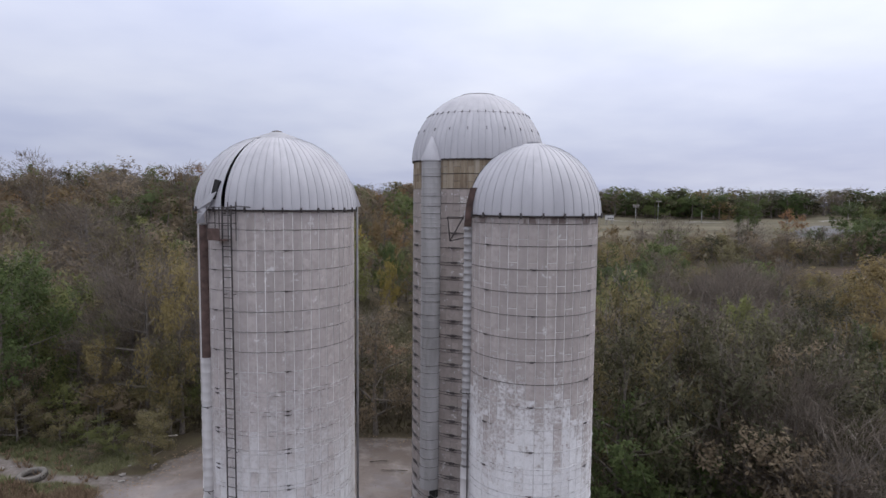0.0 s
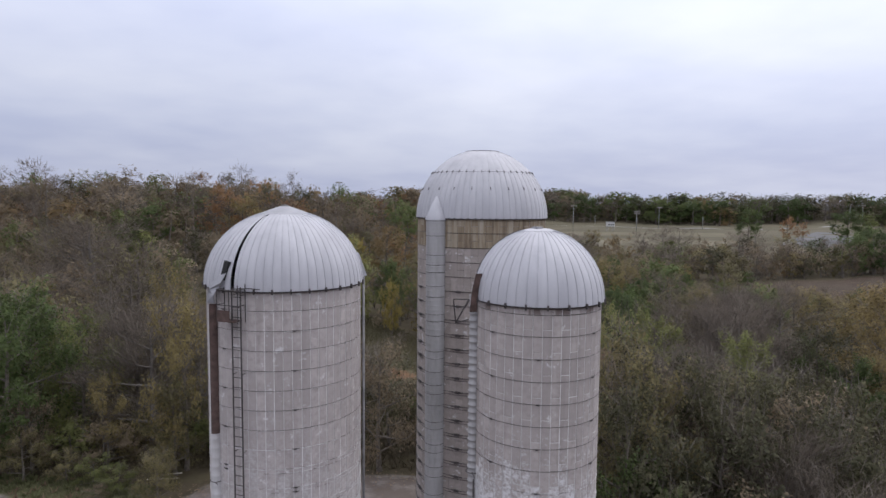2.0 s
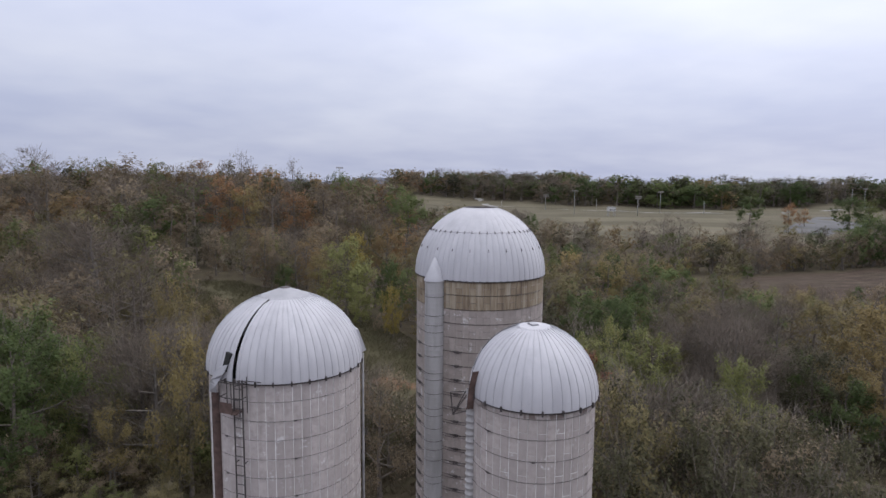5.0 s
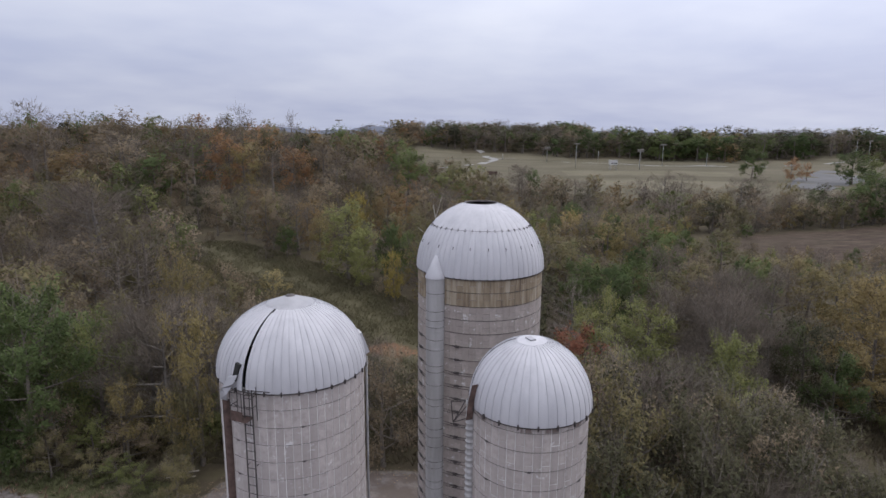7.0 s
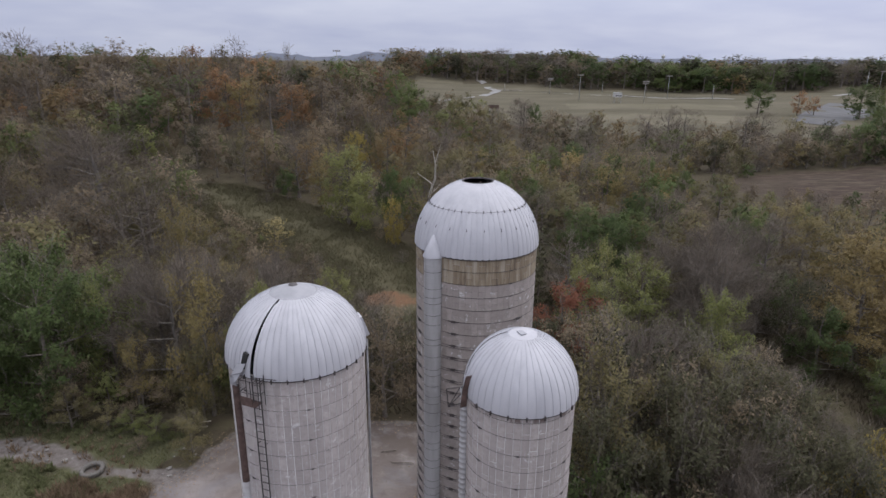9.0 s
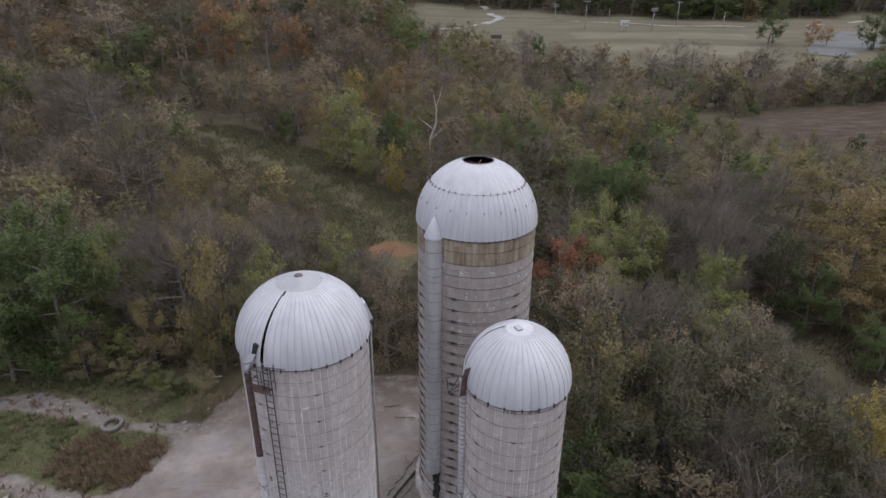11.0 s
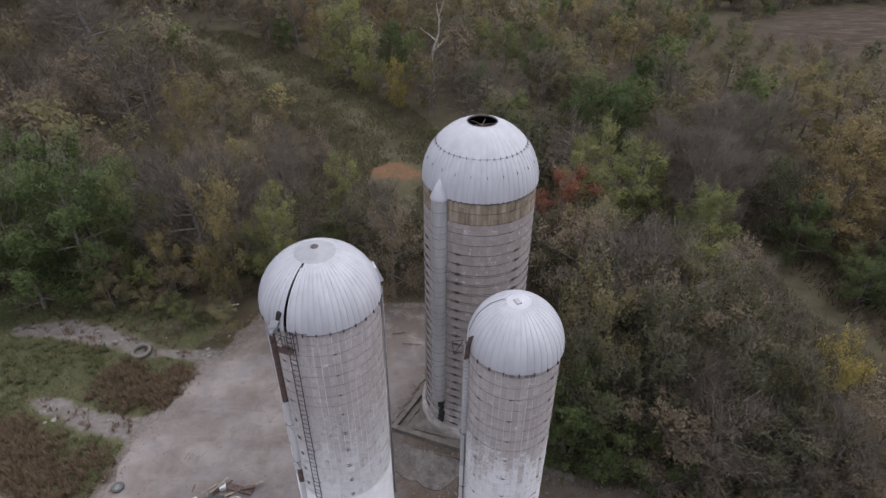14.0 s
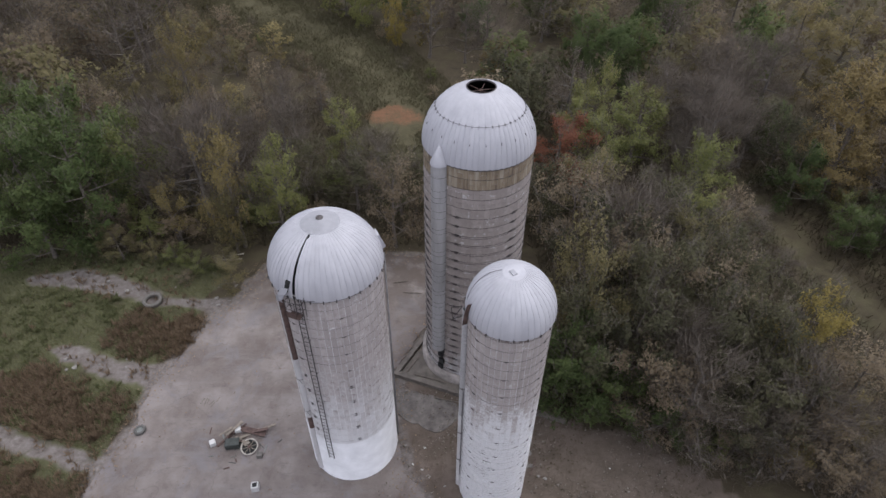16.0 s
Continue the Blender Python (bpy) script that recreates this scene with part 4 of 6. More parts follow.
    # black boxes on the wall paint the shade inside the unloading openings
    for k, z in enumerate((1.15, 1.72, 2.29, 2.80)):
        s = Shape()
        s.box(0.0, 0.16 + 0.07 * (k % 2), z, 0.14, 0.38, 0.40)
        part("door_opening", s, M_BLACK, chute, "unloading opening with its shade as a black box")
    build_wall(silo, r, eave, 62, COURSE, M_STAVE_T, M_MORTAR_T, 0.015, (-165, -15), 12, fill=0.489)
    s = Shape()
    s.lathe([(r + 0.05, 0.85), (r + 0.28, 0.80), (r + 0.32, 0.0)], 64)
    part("footing", s, M_MORTAR_T, silo, "round concrete footing", True)


silo_wide()
silo_small()
silo_tall()


# ---- trees ----
def branches(rng, H, spread, base, limbs, twist=0.25):
    """A trunk and its limbs: lists of (points, radii), and the twigs' ends with their outward direction."""
    sticks, ends = [], []
    r0 = 0.018 * H + 0.03
    pts, x, y = [], 0.0, 0.0
    n = 6
    for k in range(n + 1):
        pts.append(Vector((x, y, H * 0.86 * k / n)))
        x += rng.gauss(0, 0.035 * H * twist)
        y += rng.gauss(0, 0.035 * H * twist)
    sticks.append((pts, [r0 * (1 - 0.85 * k / n) + (0.05 * r0 if k else 0.5 * r0) for k in range(n + 1)], 6))
    for i in range(limbs):
        t = base + (0.97 - base) * (i + rng.random()) / limbs
        k = min(int(t * n), n - 1)
        p = pts[k].lerp(pts[k + 1], t * n - k)
        a = i * 2.4 + rng.uniform(-0.5, 0.5)
        q = (t - base) / (1 - base)
        reach = spread * (0.55 + 0.6 * math.sin(math.pi * min(1, 0.25 + 0.75 * q))) * rng.uniform(0.7, 1.15)
        rise = H * 0.16 * (0.4 + 0.9 * q) * rng.uniform(0.7, 1.4)
        out = Vector((math.cos(a), math.sin(a), 0))
        m = p + out * reach * 0.5 + Vector((rng.gauss(0, 0.1), rng.gauss(0, 0.1), rise * 0.45))
        e = p + out * reach + Vector((rng.gauss(0, 0.2), rng.gauss(0, 0.2), rise))
        e.z = min(e.z, H)
        rl = r0 * (0.5 - 0.3 * q)
        sticks.append(([p, m, e], [rl, rl * 0.55, rl * 0.15], 4))
        ends.append((e, out))
        for j in range(3):
            b = p.lerp(m, 0.7) if j == 0 else m.lerp(e, 0.15 + 0.35 * j)
            side = Vector((-out.y, out.x, 0)) * rng.uniform(-1, 1)
            f = b + (out * 0.5 + side + Vector((0, 0, rng.uniform(0.1, 0.7)))) * reach * rng.uniform(0.28, 0.5)
            f.z = min(f.z, H * 1.02)
            sticks.append(([b, b.lerp(f, 0.5) + Vector((0, 0, 0.05 * reach)), f], [rl * 0.4, rl * 0.25, rl * 0.08], 3))
            ends.append((f, (f - p).normalized()))
    ends.append((pts[-1] + Vector((0, 0, H * 0.1)), Vector((0, 0, 1))))
    return sticks, ends


def unit(v):
    return v / np.maximum(np.linalg.norm(v, axis=1), 1e-9)[:, None]


def leaves(rs, ends, count, size, H, base, per, dense=0.0):
    """Leaves along short shoots that fan out from the branch ends, as vertices, faces and normals: an open, uneven crown; a dense one is rounder."""
    e = np.array([tuple(p) for p, _ in ends])
    o = np.array([tuple(d) for _, d in ends])
    keep = rs.permutation(len(e))[:max(4, int(len(e) * 0.86))]
    e, o = e[keep], o[keep]
    core = np.array([e[:, 0].mean(), e[:, 1].mean(), H * (0.46 + 0.25 * base)])
    out = unit(e - core)
    flat = np.linalg.norm(e[:, :2] - core[:2], axis=1).mean() * 1.1
    dome = np.array([flat, flat, H * 0.46])
    k = 0.5 + 0.3 * dense
    e = (1 - k) * e + k * (core + out * dome * rs.uniform(0.6 + 0.12 * dense, 1.04, (len(e), 1)))
    # shoots
    n = len(e) * per
    par = np.repeat(np.arange(len(e)), per)
    sd = unit(0.5 * o[par] + 0.7 * out[par] + rs.normal(0, 0.55, (n, 3)) + np.array([0, 0, 0.3]))
    sl = H * rs.uniform(0.05, 0.155, (n, 1)) * (1 - 0.6 * dense)
    start = e[par] - sd * sl * 0.5 + rs.normal(0, 0.034 + 0.026 * dense, (n, 3)) * H
    weight = rs.uniform(0.25, 1.0, n) * sl.ravel()
    pick = rs.choice(n, count, p=weight / weight.sum())
    u = rs.uniform(0, 1, (count, 1))
    c = start[pick] + sd[pick] * sl[pick] * u * 1.25 + rs.normal(0, 1, (count, 3)) * H * (0.021 - 0.010 * u)
    # some fill the inside of the crown
    inner = rs.uniform(0, 1, (count, 1)) < 0.16
    c = np.where(inner, core + (c - core) * rs.uniform(0.35, 0.9, (count, 1)), c)
    c[:, 2] = np.maximum(c[:, 2] * (H / np.percentile(c[:, 2], 99.5)), 0.12)
    away = unit(c - core)
    n = unit((0.35 + 0.45 * dense) * away + 0.3 * sd[pick] + rs.normal(0, 0.55 - 0.23 * dense, (count, 3)) + np.array([0, 0, 0.45]))
    t = unit(np.cross(n, rs.normal(0, 1, (count, 3))))
    w = np.cross(t, n)
    s = size * rs.uniform(0.55, 1.4, (count, 1))
    tip, wide = t * s * 0.75, w * s * 0.42
    v = np.stack([c - tip - wide * 0.8, c - tip * 0.7 + wide, c + tip], 1)
    soft = unit((0.45 + 0.45 * dense) * away + 0.7 * n + np.array([0, 0, 0.1]))
    return v.reshape(-1, 3), np.arange(count * 3).reshape(-1, 3), np.repeat(soft, 3, 0)


def twigs(rs, ends, count, length, puff, width=0.035):
    """Fine bare twigs that fan out from the branches."""
    e = np.array([tuple(p) for p, _ in ends])
    o = np.array([tuple(d) for _, d in ends])
    pick = rs.choice(len(e), count)
    c = e[pick] - o[pick] * rs.uniform(0, 1.1, (count, 1)) * puff + rs.normal(0, 0.34, (count, 3)) * puff * np.array([1, 1, 0.6])
    c[:, 2] = np.maximum(c[:, 2], 0.15)
    d = o[pick] * 0.7 + rs.normal(0, 0.55, (count, 3)) + np.array([0, 0, 0.55])
    d /= np.linalg.norm(d, axis=1)[:, None]
    w = np.cross(d, rs.normal(0, 1, (count, 3)))
    w /= np.linalg.norm(w, axis=1)[:, None]
    s = length * rs.uniform(0.5, 1.3, (count, 1))
    v = np.stack([c - w * width / 2, c + w * width / 2, c + d * s], 1)
    core = e.mean(0)
    soft = unit(0.6 * unit(c - core) + 0.4 * rs.normal(0, 0.6, (count, 3)) + np.array([0, 0, 0.3]))
    return v.reshape(-1, 3), np.arange(count * 3).reshape(-1, 3), np.repeat(soft, 3, 0)


def fast_mesh(name, verts, faces, material, normals=None):
    me = bpy.data.meshes.new(name)
    n, k = len(faces), faces.shape[1]
    me.vertices.add(len(verts))
    me.vertices.foreach_set("co", np.ascontiguousarray(verts, np.float32).ravel())
    me.loops.add(n * k)
    me.loops.foreach_set("vertex_index", np.ascontiguousarray(faces, np.int32).ravel())
    me.polygons.add(n)
    me.polygons.foreach_set("loop_start", np.arange(0, n * k, k, dtype=np.int32))
    me.polygons.foreach_set("use_smooth", np.ones(n, bool))
    me.update(calc_edges=True)
    if normals is not None:
        me.normals_split_custom_set_from_vertices(normals.tolist())
    me.materials.append(material)
    return me


def wood_mesh(name, sticks, material, thin=1.0, least=0.0):
    s = Shape()
    for pts, radii, sides in sticks:
        if radii[0] < least:
            continue
        s.tube(pts, [r * thin for r in radii], sides, closed=False)
    return s.mesh(name, material, True)


# kind of tree: colour, words, share of leaf, limbs, where the crown begins, spread to height
TREES = {
    "green": ("green", "leafy green tree with an uneven full crown", 1.0, 12, 0.08, 0.36),
    "dark": ("dark", "dark green dense tree, leafy to the ground", 1.55, 13, 0.06, 0.38),
    "olive": ("olive", "olive-green tree thinning in autumn", 0.85, 12, 0.07, 0.36),
    "yellow": ("yellow", "yellowing autumn tree with thin crown", 0.75, 11, 0.07, 0.33),
    "tan": ("tan", "brown autumn tree with dry leaves", 0.75, 12, 0.09, 0.36),
    "rust": ("rust", "rust-red autumn tree with rounded crown", 0.9, 11, 0.1, 0.38),
    "gold": ("gold", "bright yellow leafy bush with rounded crown", 1.2, 12, 0.06, 0.40),
    "red": ("red", "brick-red autumn tree with rounded crown", 1.1, 12, 0.1, 0.40),
    "lime": ("lime", "light green leafy tree with rounded crown", 1.1, 12, 0.05, 0.38),
    "drab": ("drab", "grey-olive tree thinning in late autumn", 0.85, 12, 0.05, 0.36),
    "bare": ("twig", "bare grey-brown tree with fine twigs", 0.0, 14, 0.13, 0.38),
    "bronze": ("bronze", "bronze-brown autumn tree with full crown", 1.0, 12, 0.08, 0.38),
    "amber": ("amber", "broad tree of brown and amber autumn leaves", 1.35, 14, 0.06, 0.40),
}
SHOOTS = {"near": 8, "full": 8, "mid": 6, "hill": 5, "far": 4}
LEVELS = {"near": (6400, 0.138, 5000), "full": (4200, 0.175, 2600), "mid": (1280, 0.29, 1100), "hill": (950, 0.30, 520), "far": (680, 0.40, 360)}
TWIGS = {}


def tree_kit(kind, level, seed, H):
    """The two meshes of one kind of tree at one fineness."""
    colour, words, share, limbs, base, spread = TREES[kind]
    rng, rs = random.Random(seed), np.random.RandomState(seed)
    sticks, ends = branches(rng, H, spread * H, base, limbs if level in ("near", "full", "mid") else limbs - 4)
    count, size, tw = LEVELS[level]
    least = {"near": 0.012, "full": 0.04, "mid": 0.045, "hill": 0.10, "far": 0.5}[level]
    if level == "near":
        bits = []
        for e, o in ends * 7:
            d = (Vector(o) * 0.5 + Vector((rng.gauss(0, 0.5), rng.gauss(0, 0.5), rng.uniform(0.3, 1.3)))).normalized()
            p = Vector(e) - Vector(o) * rng.uniform(0, 0.14) * H + Vector((rng.gauss(0, 0.05), rng.gauss(0, 0.05), rng.gauss(0, 0.04))) * H
            bits.append(([p, p + d * H * rng.uniform(0.06, 0.15)], [0.016, 0.004], 2))
        TWIGS[kind, seed] = wood_mesh("twig_spray", bits, M_BARK)
    wood = wood_mesh("trunk", sticks, M_BARK if share else M_GREYBARK, 1.0 if share else 1.15, least)
    puff = 0.125 * H if share else 0.15 * H
    if share:
        v, f, soft = leaves(rs, ends, int(count * share), size, H, base, SHOOTS[level], {"near": 0.0, "full": 0.7, "mid": 0.6, "hill": 1.0, "far": 1.0}[level])
    else:
        v, f, soft = twigs(rs, ends, tw, 0.12 * H, puff, {"near": 0.024, "full": 0.034, "mid": 0.045, "hill": 0.075, "far": 0.13}[level])
    wv = np.empty((len(wood.vertices), 3), np.float32)
    wood.vertices.foreach_get("co", wv.ravel())
    wf = np.array([tuple(p.vertices) for p in wood.polygons]).reshape(-1, 4)
    return wood, fast_mesh("crown", v, f, LEAF[colour], soft), (v, f, soft), (wv, wf, np.tile([0.0, 0.0, 1.0], (len(wv), 1)))


class Forest:
    def __init__(self):
        self.kits = {}

    def kit(self, kind, level, variant):
        key = (kind, level, variant)
        if key not in self.kits:
            self.kits[key] = tree_kit(kind, level, zlib(key), 8.0)
        return self.kits[key]

    def plant(self, kind, level, variant, x, y, H, wide, turn, name="tree", label="", sink=0.1):
        wood, crown, _, _ = self.kit(kind, level, variant)
        z = float(height(x, y)) - sink
        m = pose(x, y, z, 0, 0, turn) @ Matrix.Diagonal((wide * H / 8, wide * H / 8, H / 8, 1))
        t = thing(name, label or TREES[kind][1], "tree" if name == "tree" else "shrub", "trees of the wood" if name == "tree" else "shrubs of the wood", at=m)
        part("trunk", wood, None, t)
        part("crown", crown, None, t)
        fine = TWIGS.get((kind, zlib((kind, level, variant))))
        if fine:
            tagged(part("twig_spray", fine, None, t), kind="stuff")
        return t


def zlib(key):
    s = 7
    for ch in str(key):
        s = (s * 31 + ord(ch)) % 1000003
    return s


forest = Forest()


def open_ground(x, y, pad=0.0):
    """Where no tree stands: yard, meadow, track, lane, glade, fields."""
    if inside(x, y, YARD) or inside(x, y, LITTER) or inside(x, y, GRASS_LEFT) or inside(x, y, FIELD) or inside(x, y, PLOUGH):
        return True
    for line in (TRACK, LANE, GLADE):
        if near_line(x, y, line) < 1.0 + pad:
            return True
    if y < 22 - max(0.0, x - 7) * 0.45 + 1.2 and -30 < x < 24:
        return True
    if math.hypot((x + 5.5) / 4.2, (y - 58.5) / 3.4) < 1:
        return True
    if x < 8 and y < 38.5 and x > -30:
        return True
    if math.hypot(x - 1.56, y - 27.57) < 5.2:
        return True
    return False


def pick(rng, shares):
    t = rng.random() * sum(shares.values())
    for k, v in shares.items():
        t -= v
        if t <= 0:
            return k
    return k


def mix_for(x, y):
    """Which trees grow where."""
    if y < 48 and x < -18:
        return {"dark": 5, "green": 3, "olive": 2, "tan": 0.6}
    if x < -12 and y < 75:
        return {"bare": 3.6, "tan": 3.4, "yellow": 0.8, "olive": 3.0, "bronze": 0.5}
    if y < 60 and x > 5:
        return {"drab": 5, "bare": 3.4, "olive": 1.2, "tan": 0.8, "dark": 1.6}
    if -2 < x < 15 and 68 < y < 102:
        return {"bare": 5, "tan": 1.2, "dark": 1.2, "drab": 1}
    if x > 5 and y < 140:
        return {"olive": 3, "yellow": 1.0, "bare": 3.0, "tan": 2.4, "green": 1.0, "dark": 1.6, "amber": 0.8}
    if y > 140 and x < 0:
        return {"tan": 4.0, "rust": 0.7, "bronze": 2.2, "bare": 3.8, "olive": 1.4, "dark": 0.6, "drab": 0.9}
    if y > 300:
        return {"dark": 3.6, "drab": 4.0, "tan": 1.2, "bare": 2.2, "bronze": 0.5, "olive": 0.8}
    return {"bare": 3.2, "tan": 3.6, "olive": 3.0, "bronze": 0.6, "green": 0.7, "yellow": 0.4, "drab": 0.8}


# single trees that stand out, stand by stand: kind, place, height, breadth
THICKET = [
    ("olive", 8.6, 26.9, 12, 0.62), ("drab", 10.8, 30.3, 11.2, 0.75), ("drab", 7.2, 23.8, 10.5, 0.7), ("dark", 7.6, 23.4, 7.5, 0.9), ("dark", 8.9, 22.9, 5, 1.1),
    ("drab", 11.5, 24, 9.4, 0.85), ("drab", 13.1, 26.4, 10.6, 0.75), ("tan", 11.8, 22.2, 7.2, 0.95), ("tan", 12.5, 29.8, 9.6, 0.8), ("bare", 12.7, 33.5, 9.4, 0.9),
    ("drab", 16.3, 33.3, 9, 0.9), ("drab", 15.7, 28.7, 9.6, 0.8), ("drab", 18.5, 28, 9.8, 0.7), ("tan", 17.2, 27.2, 9.2, 0.8), ("drab", 15.8, 24.1, 9.2, 0.85),
    ("drab", 18.2, 24.4, 8.8, 0.8), ("bare", 14.3, 20.7, 7.6, 1.1), ("drab", 19.5, 23.5, 8.2, 0.85), ("gold", 21.9, 24.7, 8.8, 0.62), ("drab", 19.8, 21.6, 7.2, 0.95),
]
FRINGE = [
    ("bare", 21.1, 20.6, 7, 1), ("tan", 24.5, 22.1, 7.2, 1), ("bare", 18.9, 19.2, 5.4, 1.1), ("tan", 16.9, 19.2, 4.2, 1), ("yellow", 19.8, 18.1, 3.6, 0.9),
    ("yellow", 23.5, 20.1, 5.2, 0.9), ("bare", 23.3, 17.8, 4.8, 1.1), ("tan", 21.2, 17.6, 4.2, 1.1), ("green", 15.4, 19.7, 2.8, 1.2), ("dark", 13.2, 21, 4.2, 1.1),
    ("dark", 10.8, 22.4, 4.8, 1.1), ("drab", 17.7, 20.7, 6.8, 0.95), ("bare", 13.5, 23.2, 8.6, 0.85), ("tan", 20.7, 18.8, 5.4, 1), ("drab", 16.4, 19.5, 5.6, 1),
    ("tan", 13.1, 21.3, 6.4, 0.95), ("tan", 23.1, 16.8, 4, 1),
]
GLEN = [
    ("red", 10.4, 47.9, 7.4, 1.05), ("lime", 17.5, 50.2, 8.8, 0.95), ("lime", 14.3, 48.2, 7.2, 1), ("lime", 21.3, 42.6, 8.8, 0.7), ("lime", 20, 40, 6.6, 0.95),
    ("lime", 15.9, 58.8, 8, 0.6), ("lime", 13.5, 54, 7.4, 0.9), ("olive", 12.5, 41.5, 8, 0.95), ("drab", 16.5, 38, 8.2, 0.9), ("tan", 10, 37.5, 8.6, 0.9),
    ("bare", 13, 34.5, 9, 0.95), ("olive", 17.5, 33, 8.6, 0.9), ("drab", 21.5, 34.5, 7, 0.95), ("tan", 22.8, 38.6, 6, 0.9), ("bare", 24, 52.5, 9.2, 0.95),
    ("bare", 27, 56.5, 9.2, 0.95), ("bare", 22, 56, 8.6, 1), ("olive", 19.5, 54.5, 7.6, 0.9), ("drab", 25, 29.5, 5.6, 1),
]
MEADOW_EDGE = [
    ("amber", 38, 50.5, 11.2, 0.95), ("amber", 41.5, 54, 10.4, 0.95), ("amber", 35.2, 46.4, 7, 1.05), ("tan", 39.5, 46.5, 7.2, 1), ("green", 34.6, 42.4, 3.6, 1),
    ("dark", 33.6, 38.6, 4.6, 1), ("dark", 37, 40, 5.4, 1), ("bare", 40, 42, 6.4, 1.1), ("yellow", 43.4, 70, 7.6, 1.25), ("yellow", 47, 80, 6.8, 1.3),
    ("yellow", 51, 76, 7, 1.2), ("tan", 33.7, 77.6, 7.4, 0.85), ("yellow", 26.5, 97, 9, 1.05), ("yellow", 30.5, 101, 8.4, 1), ("dark", 19, 66, 9, 0.9),
    ("dark", 16.5, 70, 8.8, 0.9), ("dark", 22.5, 70, 8.4, 0.9), ("dark", 13.5, 92, 7.6, 1), ("green", 9, 96, 8.4, 0.9), ("bare", 29.5, 62, 9, 1),
    ("bare", 35, 62, 8.8, 1),
]
HILLSIDE = [
    ("gold", -6.8, 78.8, 7.4, 0.5), ("lime", -14.6, 89, 12.2, 0.85), ("lime", -12.2, 86, 9.2, 0.85), ("bronze", -10.4, 106.5, 13.2, 0.62), ("dark", -8.4, 92, 8.6, 0.7),
    ("dark", -5.4, 89, 8, 0.7), ("yellow", -20.5, 97.5, 8.4, 0.7), ("dark", -27, 101, 5.6, 0.8), ("tan", -26, 122, 10.5, 0.9), ("gold", -18.5, 128, 9.5, 0.7),
    ("rust", -40.3, 162, 13.5, 1.0), ("rust", -57, 160, 16, 1.1), ("yellow", -52, 157, 14, 1), ("dark", -12, 196, 15, 1.1), ("bare", -50.5, 87, 13.5, 1.5),
    ("bare", -57, 95, 12, 1.2), ("tan", -43.6, 62, 9.6, 1), ("yellow", -27.8, 59.8, 11.6, 0.55), ("tan", -3.5, 116, 10, 1), ("olive", 1.5, 112, 9, 1.1),
]
YARD_WOOD = [
    ("dark", -28.9, 38.8, 11.4, 0.85), ("dark", -31.5, 44.2, 11.4, 0.95), ("dark", -34.5, 40.4, 11, 0.95), ("green", -26.4, 43, 9.6, 0.8), ("dark", -32.2, 36.9, 7.6, 1),
    ("green", -37.6, 38, 8.6, 1), ("tan", -27, 38.2, 5.2, 0.85), ("olive", -26.4, 36.6, 3.6, 1), ("yellow", -16.9, 38.4, 11.8, 0.5), ("olive", -17.3, 37.6, 7, 0.6),
    ("lime", -13.5, 39.2, 10.2, 0.52), ("yellow", -22.4, 38.6, 6.4, 0.62), ("bare", -20.6, 41.6, 10.2, 0.85), ("bare", -23.4, 44.8, 9.8, 0.95),
    ("bare", -18.6, 45.2, 9.6, 0.9), ("tan", -21, 47.5, 9.6, 0.7), ("lime", -10.1, 51.2, 7, 0.72), ("olive", -16.4, 33.2, 3.6, 0.9), ("drab", -12, 45, 7, 0.9),
    ("bare", -15.2, 48.5, 8, 0.9),
]
BEHIND_YARD = [
    ("green", -19.8, 35.5, 1.7, 1.6), ("green", -21.8, 36.2, 1.9, 1.5), ("olive", -23.8, 36.8, 2.2, 1.3), ("olive", -17.6, 35.6, 2.6, 1.1),
    ("tan", -20.4, 34.1, 1.1, 1.6), ("drab", -8, 43.5, 6.4, 1), ("drab", -4, 42.8, 6.6, 1), ("bare", -6, 45.5, 6.6, 1), ("drab", -0.5, 43, 6, 1.1),
    ("bare", 2.5, 41.5, 6.6, 1), ("tan", 5, 44, 6.2, 1), ("drab", 8, 40.5, 7.4, 0.95), ("green", -40.5, 43, 9.8, 1), ("dark", -39, 47.5, 10, 1),
]
HEROES = THICKET + FRINGE + GLEN + MEADOW_EDGE + HILLSIDE + YARD_WOOD + BEHIND_YARD
placed = []
for i, (kind, x, y, H, wide) in enumerate(HEROES):
    low = H < 3.3
    forest.plant(kind, "near" if y < 64 else "full", i % 3, x, y, H, wide, (i * 77) % 360, "shrub" if low else "tree", TREES[kind][1].replace("tree", "shrub") if low else "")
    placed.append((x, y, 0.46 * H * wide))


rng_low = random.Random(29)
for i in range(34):
    # low brush under the first row of trees
    if i < 22:
        x, y = rng_low.uniform(-28, -9), rng_low.uniform(38.6, 47)
    else:
        x, y = rng_low.uniform(9, 24), 22.5 - 0.3 * max(0, i - 26) + rng_low.uniform(0, 3)
    kind, H = pick(rng_low, {"olive": 3, "tan": 3, "green": 1.2, "yellow": 1}), rng_low.uniform(1.8, 3.6)
    forest.plant(kind, "full", i % 3, x, y, H, rng_low.uniform(1.1, 1.5), i * 41, "shrub", TREES[kind][1].replace("tree", "shrub"))


